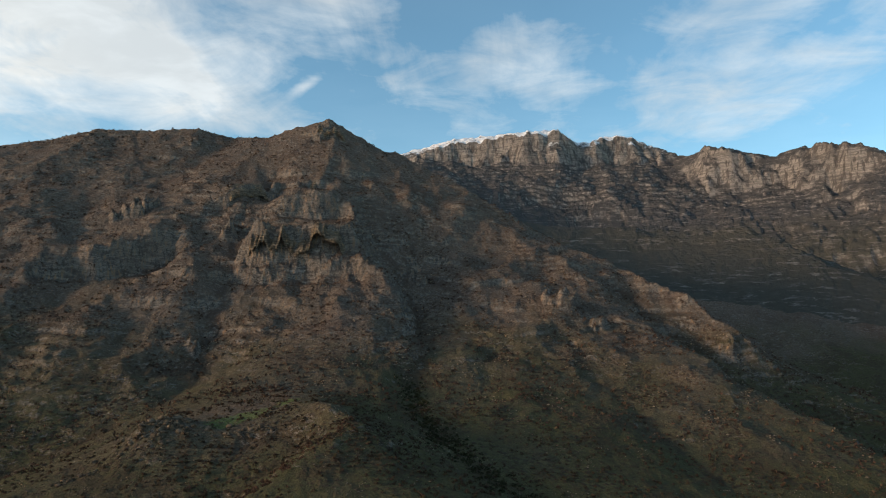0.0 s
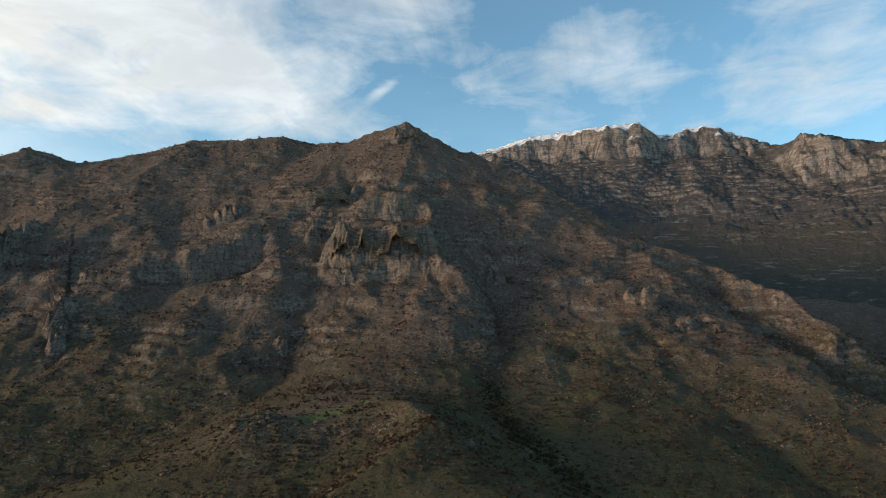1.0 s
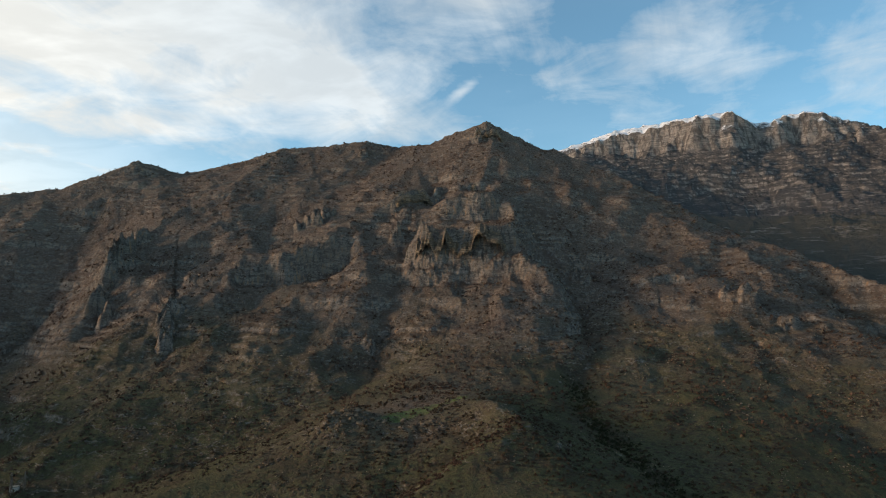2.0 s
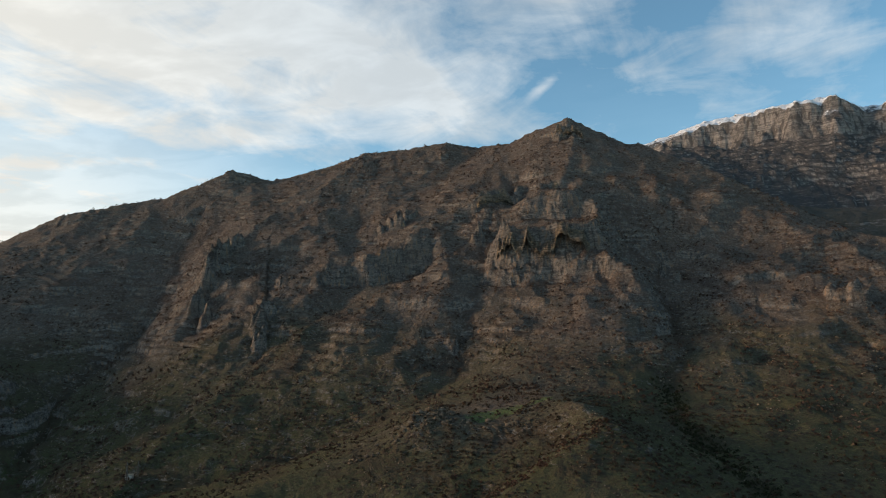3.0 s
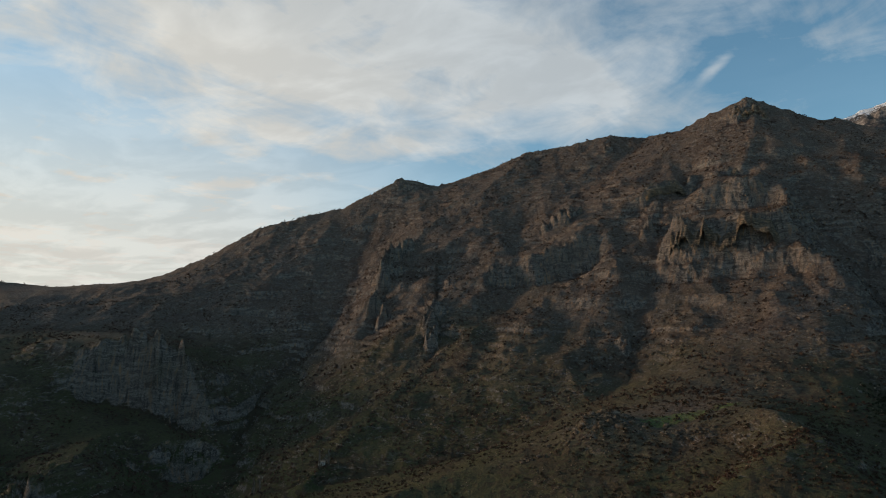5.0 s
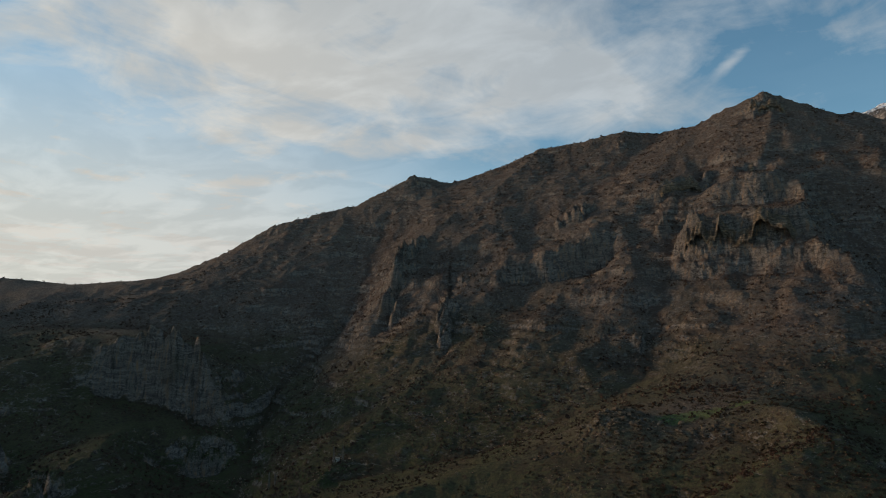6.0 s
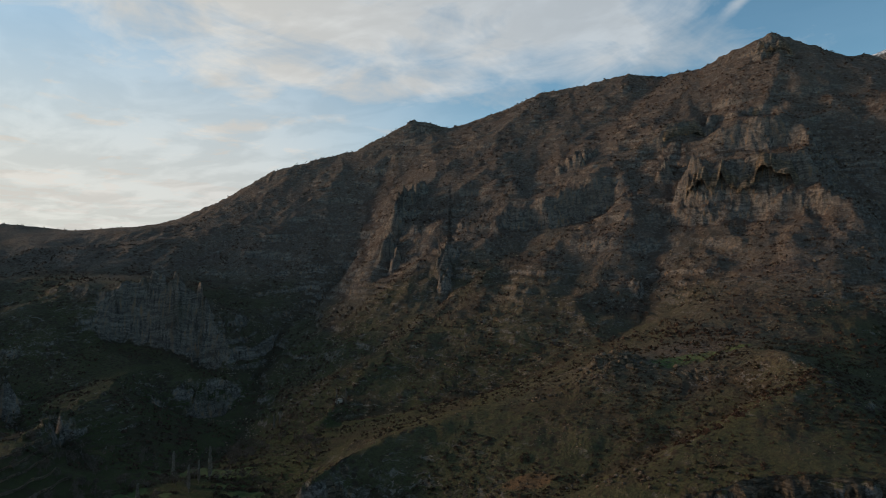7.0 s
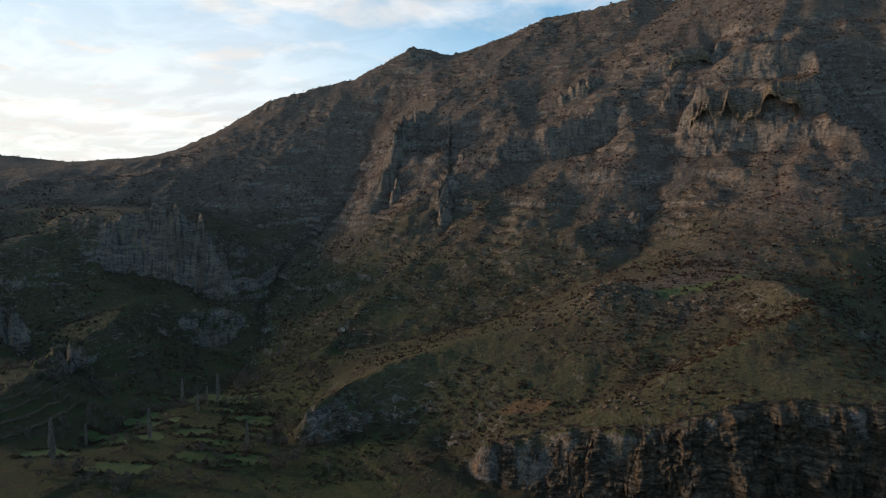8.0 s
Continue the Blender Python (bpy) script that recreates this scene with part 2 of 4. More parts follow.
# ---------------------------------------------------------------- relief
# Crest lines, gullies, cliff edges and valley lines of the place, plus unseen ridges added to cast shade: x, y, z in
# metres.
RELIEF = {
    # first five points are unseen; heights chosen for sun on hill, shade in valley
    "crest_west": [(-835.6, -995.9, 208.1), (-1064.9, -745.6, 244.6), (-1223.9, -494.5, 190), (-1317.1, -185.1, 165), (-1396.6, 97.7, 175), (-1448.2, 390.8, 237), (-1364.3, 491.2, 223.6), (-1309, 550.3, 231.8), (-1266.8, 596.1, 233), (-1179.6, 656.6, 260.5), (-1106.1, 701.9, 310.1), (-1044.7, 739.7, 345), (-968.7, 790, 367.2), (-914.2, 837.7, 383.3), (-842.9, 882, 426.1), (-817.7, 898.7, 440.7), (-781, 930.7, 433.9), (-756.4, 950.9, 425), (-660.6, 1001.8, 459.3), (-596.8, 1029.5, 488)],
    "crest_summit": [(-596.8, 1029.5, 488), (-546.7, 1045.7, 489.5), (-442, 1072.5, 501.3), (-387.2, 1093.5, 492.4), (-313.4, 1085.7, 487.6), (-276, 1075.1, 500.7), (-232.2, 1065, 508.9), (-202.4, 1060.9, 516.1), (-187.9, 1065.6, 510.5), (-166, 1072.2, 494.6), (-147.3, 1075, 486.3), (-127.2, 1082.6, 471.2), (-104, 1080, 461.4), (-81, 1077, 457.9), (-59.7, 1068.3, 442.8)],
    "crest_east": [(-59.7, 1068.3, 442.8), (-3.6, 1040, 407), (44.3, 1014, 372.5), (131.6, 961, 304.1), (219.5, 893.4, 246.4), (304.7, 814.9, 194.7), (354.3, 739.5, 132.8), (354.5, 717.2, 103.7), (381.1, 657.5, 60.1), (410.9, 591.2, 27.3), (461.7, 512.8, 12.1), (520.9, 437.1, 1.7)],
    "back_east": [(-122, 1394.7, 412.1), (0, 1450, 343.8), (251.8, 1428, 241.4), (461.7, 1268.6, 116.4), (600, 1039.2, 13.9), (707.1, 842.6, 4.9), (827.4, 646.4, 11.1)],
    # hidden back slope, raised to throw shade on the land to the east
    "back_west": [(-2100, 0, 140), (-1722, 803, 140), (-1137.5, 1263.3, 409.3), (-547.2, 1503.5, 577.7), (-208.8, 1485.4, 514)],
    # added ridge, hidden behind the summit, that keeps sun off the range flank
    "shade_ridge": [(-547.2, 1503.5, 586.2), (-614.9, 2008, 764.2), (-629.3, 2522.7, 946.4), (-670.9, 2924, 1094.7)],
    "mid_hill": [(373.3, 2117.3, 488.2), (578.8, 1966.6, 468.4), (870.1, 1745.1, 428), (896.9, 1618, 377), (927.4, 1484.1, 302.3), (918.4, 1430.6, 261.9), (902.3, 1260.3, 167.1), (932, 1110.8, 89.4), (1072.5, 899.9, 42.1)],
    "behind_mid_hill": [(226.6, 2590.1, 551.8), (820.8, 2255.3, 371.1), (1261.9, 1802.1, 216.8), (1532.1, 1285.6, 174.9)],
    "range_crest": [(-769.3, 3619.1, 1062.5), (0, 3700, 1292.4), (141.2, 3675.3, 1320.9), (305.6, 3639.2, 1326.6), (452.7, 3534.1, 1311.5), (542, 3460.8, 1278.2), (561.9, 3431.3, 1283.2), (621.8, 3322.3, 1264.4), (665.6, 3331.1, 1237.2), (672, 3332.9, 1212), (736.2, 3376.7, 1229.7), (806.6, 3412, 1185.2), (838.7, 3414.5, 1194.9), (877.4, 3417.2, 1225.4), (968.2, 3421.6, 1254.4), (1070, 3414.3, 1227.1), (1133.8, 3408.4, 1197.2), (1182.9, 3396.9, 1171.4), (1280.4, 3335.7, 1117.5), (1339.8, 3250.7, 1082.1), (1344.1, 3213.2, 1092.8), (1368.4, 3102.6, 1080.4), (1413.9, 2911.9, 1019.5), (1555.9, 2938.5, 1006.1), (1659.3, 2944.7, 989), (1663, 2892, 996.5), (1669, 2788.7, 986.6), (1678.3, 2738.7, 964.7), (1688.7, 2681.6, 983.2), (1699.3, 2616.7, 976), (1715.5, 2582.1, 941.7), (1775.1, 2443.2, 859.5), (2015.3, 2015.3, 745.8), (2381.6, 1375, 674.5)],
    "range_foot": [(-180.6, 3445.3, 968.3), (-159.6, 3446.3, 1093.1), (52.1, 3441, 1104.9), (208.6, 3347.9, 1023.6), (364.7, 3324.5, 1065.8), (471.3, 3198.6, 999.7), (617.8, 3248.6, 1057.3), (789.9, 3268.7, 1005.9), (959.7, 3315.8, 1069.9), (1129.6, 3269.6, 1006.1), (1253.2, 3225.3, 1031.9), (1251.1, 3082.7, 897), (1267.4, 2847.7, 776.4), (1266.9, 2649.2, 663.7), (1394.2, 2719.5, 747.7), (1497.6, 2818.6, 843), (1557.9, 2756.3, 790.4), (1555.2, 2564.2, 710.6), (1605.1, 2488.5, 722.4), (1575.9, 2332.6, 623.3), (1634.3, 2288.6, 640.5), (1714.3, 2263.8, 656.7), (1937.5, 1937.5, 574), (2286.3, 1320, 511)],
    "range_spur": [(1343.2, 2816.1, 803.2), (1222.2, 2585.7, 654.6), (1160.1, 2326.8, 533.2)],
    "range_spur_east": [(1639.4, 2524.4, 703.3), (1557.6, 2266.3, 555.9)],
    "spur": [(-202.3, 1060.9, 515.8), (-187.9, 1033, 474.2), (-182.7, 993.3, 437.8), (-187.1, 946.7, 400.2), (-178.8, 922.8, 373.4), (-150.4, 892.4, 341.2), (-131.7, 870.1, 321.2), (-123.5, 825.8, 291.3), (-122.9, 772.3, 270.7)],
    "cliff_top": [(-249.6, 760.1, 257.1), (-232.7, 754.9, 264.7), (-212.6, 758.8, 264.7), (-176.5, 764.9, 269), (-140, 768.4, 272.8), (-122.3, 768.3, 270)],
    "cliff_foot": [(-238.2, 723.8, 198), (-210.3, 727.2, 196.4), (-168.8, 732.8, 197.6), (-134.2, 735.9, 198.7), (-99.4, 735.3, 197.5)],
    "face_edge": [(-69.8, 724.6, 194.2), (-53.7, 712, 181.3), (-38.3, 696.9, 166.3), (-59.4, 661.3, 148.3), (-84.5, 630.4, 135.4), (-93.6, 577.5, 110.5), (-95.6, 523.3, 89.6), (-105.6, 501, 88.3), (-115.8, 486.4, 88.3), (-145.9, 446.8, 81.5), (-164.1, 421.2, 78.7)],
    "band_top": [(-473.9, 715.2, 231.7), (-437.5, 728.7, 229.5), (-417.7, 742.6, 245.7), (-385.1, 757.8, 251.4), (-359.9, 772.3, 268.2), (-331.6, 782.7, 270.5), (-317.1, 780, 258.8)],
    "band_foot": [(-464.9, 702, 199.7), (-426.3, 719.2, 199), (-395.2, 734.4, 201.1), (-362.9, 748.7, 210.6), (-331.9, 758.6, 218.4)],
    "rock_rib": [(-317.1, 780, 258.8), (-309, 735.7, 223.1), (-314.8, 680.7, 183.8), (-310, 649.8, 157.7), (-313.6, 614.6, 130.4), (-310.3, 566.6, 104)],
    "gully": [(-266.6, 948.2, 383.8), (-263.4, 853.3, 303.6), (-263.1, 785.1, 248.7), (-260.9, 729.8, 202.3), (-254.9, 684, 162.2), (-236.9, 648.1, 130.1), (-228.4, 606.4, 103.2), (-234.2, 552.4, 83.3), (-247.5, 502.3, 69.3), (-312, 446.9, 34.3), (-378.5, 392.1, 16.1), (-437.2, 341.8, 5.7)],
    "upper_rib": [(-547.1, 1045.5, 489.2), (-496.4, 970.4, 418.5), (-444.6, 906.9, 361.7), (-404.1, 837.6, 315.2)],
    "upper_hollow": [(-558.1, 1007.8, 458.1), (-516.6, 909.5, 375), (-496.3, 828.8, 307.5), (-474.2, 755.5, 254.2)],
    "gorge_bank": [(-501.7, 638.4, 182.1), (-494.8, 603, 154.9), (-464.8, 569.4, 107.3), (-449.9, 469.1, 69.4), (-437.1, 381.3, 21), (-404.1, 327.2, 10.3)],
    "gorge": [(-799, 799, 319), (-738.7, 688.8, 201.8), (-709.4, 616.7, 119.8), (-709.3, 537.5, 69.2), (-656.5, 457.2, 26.9), (-581.7, 389.4, -2.5), (-504.5, 324.7, -11.2), (-458.6, 265.6, -12.7), (-431.1, 211.2, -5.8), (-395.7, 140.9, -7.1)],
    "pinnacle_rib": [(-654.6, 769.1, 299.9), (-650.8, 730, 268.9), (-647.8, 692.2, 240.5), (-640.4, 671.6, 211.6), (-607.6, 622.7, 149.2), (-599, 603.1, 126.5)],
    "west_spur": [(-906.4, 316.2, 131.9), (-824.2, 335.8, 117.9), (-792.7, 353.7, 126.6), (-749.1, 375.5, 124), (-715.4, 390.3, 115.9)],
    "west_spur_low": [(-717.3, 331, 35.5), (-611.5, 248.2, 32), (-565.2, 201.4, 24.8), (-516.4, 158.1, 22.2), (-457, 109.7, 17.5)],
    "west_side_valley": [(-900, 0, 45.4), (-748.5, 132, 53.4), (-672.9, 192.9, 47.8)],
    "west_hollow": [(-1195.4, 104.6, 160.9), (-1062.5, 284.7, 140), (-924.4, 431.1, 136.4), (-814.1, 508.7, 123.2), (-696.3, 487.5, 65.6)],
    "near_cliff_top": [(-175.9, 243, 20.6), (-150.5, 259.5, 27.8), (-115.2, 266.1, 36.7), (-79, 279, 45.2), (-59.3, 294.1, 51.7), (-16.8, 309.5, 55.2), (44.5, 316.9, 47), (112.9, 310.1, 32.8)],
    "near_cliff_foot": [(-180.5, 239.6, 2.6), (-142.9, 246.6, 2.2), (-110.4, 255.1, 1.4), (-75.7, 267.5, 0.8), (-56.9, 282.3, 0.8), (-16.1, 297.6, 1), (42.9, 305, 0.3), (109.4, 300.7, 0.2)],
    "low_crest": [(-115.9, 486.4, 88.3), (-78.4, 422.8, 91), (-52.2, 396.6, 83.1), (-76.9, 361.9, 69.4), (-104.6, 318.2, 52.7), (-131.4, 283, 35.6)],
    "hill_crest": [(-164.1, 421.2, 78.7), (-181.6, 417.2, 84.6), (-194.7, 409, 79.9), (-201.6, 400.1, 69.7), (-220.6, 380.7, 53.6), (-252.1, 348.3, 47), (-277.4, 288.2, 36.6), (-282.9, 268.5, 30.4), (-284, 249.5, 25.9), (-285.5, 235.3, 22.6), (-289.6, 223.8, 16.1)],
    "small_cliff_foot": [(-304.7, 213.4, 0.2), (-283.4, 210.5, 1.7), (-273.2, 225.2, 0.6), (-267.5, 240.9, 0.4), (-260.4, 251.5, 5.4), (-235.5, 261.6, 9.1)],
    "hollow": [(-88.3, 398.3, 68.1), (-99.9, 372.8, 58.7), (-119.2, 346.1, 46.7), (-148.2, 303.8, 31.5), (-175.1, 266.6, 21.4), (-212.1, 252.8, 1.3)],
    "trench": [(-125.5, 891.2, 333.8), (-78.1, 824.3, 242.9), (-32.2, 744.3, 166), (-15.5, 673.8, 128.6), (-31.8, 574.1, 90.6), (-20.4, 504.6, 74.3), (5.9, 440, 59.1), (32.5, 388.6, 47.8), (58, 365.4, 35.3)],
    "east_rib": [(-39.1, 821.1, 217.4), (11.1, 779.9, 187.9), (57.2, 725.7, 156.5), (115.8, 596.9, 89.1), (142, 505.4, 61.7), (160.4, 409.7, 35)],
    "east_gully": [(137.5, 848.9, 225.8), (135.2, 729.6, 165.9), (141.5, 677.4, 123.1), (156.8, 601.9, 85.6), (183.9, 497.1, 47.5), (198.8, 414.8, 29.6)],
    "east_rib_far": [(145.5, 918.6, 279), (189.5, 777.2, 179.1), (222.5, 705.8, 136.1), (276.3, 654, 107.8), (309.3, 560.3, 67.1), (331.2, 500.3, 45), (360, 429, 31.1)],
    "east_gully_far": [(237, 826.7, 192.6), (295.9, 732.5, 116.6), (336, 659.3, 70), (355.4, 591.4, 39.3), (382.1, 525.9, 19.5)],
    "range_rim": [(-152.8, 3486.7, 1150.6), (63.4, 3489.4, 1219.2), (241.4, 3456.6, 1244.1), (418.1, 3394.3, 1251.1), (534.8, 3367.8, 1240.8)],
    # from the crest on: added hidden ridge that shades the range's lower slopes
    "shade_ridge_west": [(-748.5, 3521.3, 1100), (-670.9, 2924, 1094.7), (-865.2, 2663, 932.3), (-1220.6, 2295.7, 788.3)],
    "summit_wall": [(-232.3, 1039.4, 485.2), (-200, 1043, 490.6), (-164.2, 1049.2, 477.8)],
    "summit_wall_foot": [(-233, 1029, 465.4), (-196.1, 1033.6, 466.7), (-158.8, 1039.9, 460.2)],
    "tier_top": [(-249.6, 901.1, 360.8), (-280.6, 878.3, 349.8), (-314.5, 848.6, 325.9)],
    "tier_foot": [(-245.9, 888.6, 330.4), (-277.6, 864.5, 320.7), (-308.4, 838, 303.3)],
    "brow_top": [(-207.7, 906.5, 367.2), (-184.2, 913.6, 371.4)],
    "brow_foot": [(-205.4, 896.8, 350.7), (-180.5, 904.2, 351.2)],
    "shoulder_top": [(-224.9, 856, 327.1), (-203, 860.4, 335.6), (-166.5, 868.2, 339.1), (-148.7, 872.4, 335)],
    "shoulder_foot": [(-221.9, 839.2, 297.1), (-186.5, 843.6, 293.4), (-154.5, 848, 293.1), (-132, 849.8, 291)],
    "cliff_ledge": [(-244.9, 746.9, 232.4), (-209.9, 750.2, 234.1), (-174.1, 755.2, 236.8), (-138.4, 759.5, 237.2), (-117, 761.1, 236.8)],
    "cliff_nose": [(-117, 761.1, 236.8), (-93.6, 746.1, 228.8), (-78.4, 730.8, 202.9), (-69.8, 724.6, 194.2)],
    "knee": [(-264.8, 632.8, 130.2), (-244.3, 630.3, 125.5), (-236, 616.4, 109.6)],
    "flank_rib": [(-275.9, 1075.2, 500.5), (-297.5, 1019.5, 447.8), (-331.3, 966.8, 406.1), (-362.5, 919.1, 374.8), (-390.8, 874.7, 343.2), (-404.1, 837.6, 315.2)],
    "flank_hollow": [(-372, 1082.9, 485.6), (-392.1, 997.7, 422.3), (-419.6, 916.5, 364.6), (-446.4, 855.6, 322)],
    "west_rib": [(-596.7, 1029.6, 488.5), (-597.5, 953.2, 431.5), (-620.6, 865.5, 364.9), (-645.6, 802.6, 325.5), (-654.6, 769.1, 299.9)],
    "west_spur_nose": [(-715.4, 390.3, 115.9), (-687.4, 399.5, 86), (-664.9, 400.1, 53.1), (-642.2, 391.2, 19.1)],
    "west_cliff_foot": [(-802.3, 331.2, 56.1), (-769.7, 351.1, 51.1), (-734.5, 369.1, 46.5), (-701.9, 383.9, 31), (-665.1, 391.9, 22.6)],
    "west_low_rim": [(-673.6, 334.3, 23.2), (-644.9, 358.9, 21.1), (-624.4, 378.1, 18.2)],
    "west_low_foot": [(-627.6, 310.1, -8.9), (-617.2, 338.6, -26.8), (-606.1, 362, -34)],
    # added plateau, out of sight below the skyline, to shade the range
    "shade_shoulder": [(-1607.3, 1914.8, 696.5), (-1239.1, 2171.3, 829.7), (-983.7, 2298.3, 875.4), (-811.8, 2364.5, 870.4), (-691.5, 2454.4, 909.4), (-670.9, 2924, 1094.7)],
    "meadow_edge": [(-154.4, 413.1, 74.9), (-128.1, 418.9, 74.5), (-110.7, 427.9, 81)],
    "meadow_foot": [(-150.6, 402.8, 67.3), (-124.8, 408.3, 65.5), (-107.2, 414.4, 70.7)],
    "valley_a": [(-820, 190, 0), (-420, 185, 0), (-300, 235, 0)],
    "valley_b": [(-900, -300, 0), (-200, 60, 0), (150, 120, -2), (420, 200, -4), (900, 330, -6)],
    "valley_c": [(-1200, -500, 0), (0, -250, 0), (900, -150, -4)],
    "valley_d": [(330, 350, -2), (470, 480, 0), (900, 600, 6)],
    "hills_south": [(-2400, -600, 110), (-1200, -1500, 260), (0, -1900, 380), (1400, -1500, 300), (2300, -300, 260)],
    "hills_east": [(2300, -300, 260), (2600, 900, 420)],
    "far_west": [(-3200, 600, 60), (-3400, 2200, 150), (-2000, 3600, 300), (-700, 4300, 500)],
}



def lattice(ix, iy, seed):
    h = (ix.astype(np.int64) * 374761393 + iy.astype(np.int64) * 668265263 + seed * 2147483647) & 0xFFFFFFFF
    h = ((h ^ (h >> 13)) * 1274126177) & 0xFFFFFFFF
    h = h ^ (h >> 16)
    a = (h & 0xFFFF) / 65535.0 * 2 * np.pi
    return np.cos(a), np.sin(a)


def perlin(x, y, seed=0):
    x0, y0 = np.floor(x), np.floor(y)
    fx, fy = x - x0, y - y0
    u, v = fx * fx * fx * (fx * (fx * 6 - 15) + 10), fy * fy * fy * (fy * (fy * 6 - 15) + 10)
    total = 0.0
    for dx, wx in ((0, 1 - u), (1, u)):
        for dy, wy in ((0, 1 - v), (1, v)):
            gx, gy = lattice(x0 + dx, y0 + dy, seed)
            total = total + wx * wy * (gx * (fx - dx) + gy * (fy - dy))
    return total * 1.5


def fbm(x, y, size, octaves, seed=0, gain=0.5):
    total, amp = 0.0, 1.0
    for o in range(octaves):
        total = total + amp * perlin(x / size + 17.3 * o, y / size - 9.1 * o, seed + o)
        size, amp = size / 2.03, amp * gain
    return total


def ridged(x, y, size, octaves, seed=0, gain=0.5):
    total, amp = 0.0, 1.0
    for o in range(octaves):
        total = total + amp * (1 - 2 * np.abs(perlin(x / size + 5.7 * o, y / size + 3.3 * o, seed + o)) - 0.5)
        size, amp = size / 2.1, amp * gain
    return total


def smooth(a, lo, hi):
    t = np.clip((a - lo) / (hi - lo), 0, 1)
    return t * t * (3 - 2 * t)


def sample(grid, origin, step, x, y):
    """Bilinear reading of a grid[iy, ix]."""
    gx, gy = np.clip((x - origin[0]) / step, 0, grid.shape[1] - 1.001), np.clip((y - origin[1]) / step, 0, grid.shape[0] - 1.001)
    ix, iy = gx.astype(int), gy.astype(int)
    fx, fy = gx - ix, gy - iy
    return ((grid[iy, ix] * (1 - fx) + grid[iy, ix + 1] * fx) * (1 - fy) + (grid[iy + 1, ix] * (1 - fx) + grid[iy + 1, ix + 1] * fx) * fy)


def along(line, step):
    out = []
    for a, b in zip(line, line[1:]):
        n = max(2, int(math.dist(a[:2], b[:2]) / step) + 1)
        s = np.linspace(0, 1, n)[:, None]
        out.append(np.array(a) * (1 - s) + np.array(b) * s)
    return np.concatenate(out)


def membrane(lines, low, high, step, start, turns):
    """A surface stretched over the lines: each line is kept, and what lies between is smoothed out."""
    nx, ny = int((high[0] - low[0]) / step) + 1, int((high[1] - low[1]) / step) + 1
    gx, gy = np.meshgrid(low[0] + np.arange(nx) * step, low[1] + np.arange(ny) * step)
    grid = start(gx, gy)
    total, count = np.zeros((ny, nx)), np.zeros((ny, nx))
    for line in lines:
        p = along(line, step * 0.4)
        ix, iy = np.rint((p[:, 0] - low[0]) / step).astype(int), np.rint((p[:, 1] - low[1]) / step).astype(int)
        ok = (ix >= 0) & (ix < nx) & (iy >= 0) & (iy < ny)
        np.add.at(total, (iy[ok], ix[ok]), p[ok, 2])
        np.add.at(count, (iy[ok], ix[ok]), 1)
    fixed = count > 0
    grid[fixed] = total[fixed] / count[fixed]
    kept = grid[fixed]
    for turn in range(turns):
        p = np.pad(grid, 1, mode="edge")
        grid = 0.25 * (p[1:-1, :-2] + p[1:-1, 2:] + p[:-2, 1:-1] + p[2:, 1:-1])
        grid[fixed] = kept
    return grid


def build_relief():
    lines = list(RELIEF.values())
    low, high = (-4800.0, -3000.0), (4800.0, 5000.0)
    g = membrane(lines, low, high, 160.0, lambda x, y: np.full(x.shape, 120.0), 600)
    for step, turns in ((80.0, 250), (40.0, 160)):
        prev, pstep = g, step * 2
        g = membrane(lines, low, high, step, lambda x, y: sample(prev, low, pstep, x, y), turns)
    nlow, nhigh = (-1900.0, -400.0), (1100.0, 1800.0)
    f = membrane(lines, nlow, nhigh, 20.0, lambda x, y: sample(g, low, 40.0, x, y), 120)
    for step, turns in ((10.0, 80), (5.0, 50)):
        last, lstep = f, step * 2
        f = membrane(lines, nlow, nhigh, step, lambda x, y: sample(last, nlow, lstep, x, y), turns)
    return (g, low, 40.0), (f, nlow, 5.0)


def closeness(lines, low, high, step):
    """Distance to the nearest of the lines, on a grid."""
    nx, ny = int((high[0] - low[0]) / step) + 1, int((high[1] - low[1]) / step) + 1
    d = np.full((ny, nx), 400.0)
    for line in lines:
        for px, py, _ in along(line, step):
            x0, x1 = max(0, int((px - 150 - low[0]) / step)), min(nx, int((px + 150 - low[0]) / step) + 2)
            y0, y1 = max(0, int((py - 150 - low[1]) / step)), min(ny, int((py + 150 - low[1]) / step) + 2)
            if x0 < x1 and y0 < y1:
                gx, gy = np.meshgrid(low[0] + np.arange(x0, x1) * step - px, low[1] + np.arange(y0, y1) * step - py)
                d[y0:y1, x0:x1] = np.minimum(d[y0:y1, x0:x1], np.hypot(gx, gy))
    return d


WIDE, NEAR = build_relief()
NEARBY = closeness(RELIEF.values(), (-1900.0, -400.0), (1100.0, 1800.0), 15.0)


def terraces(z, period, shift, sharp):
    """Steps in the height: gentle treads and steep risers."""
    u = z / period + shift
    k = np.floor(u)
    return (k + smooth(u - k, 0.5 - sharp, 0.5 + sharp) - shift) * period


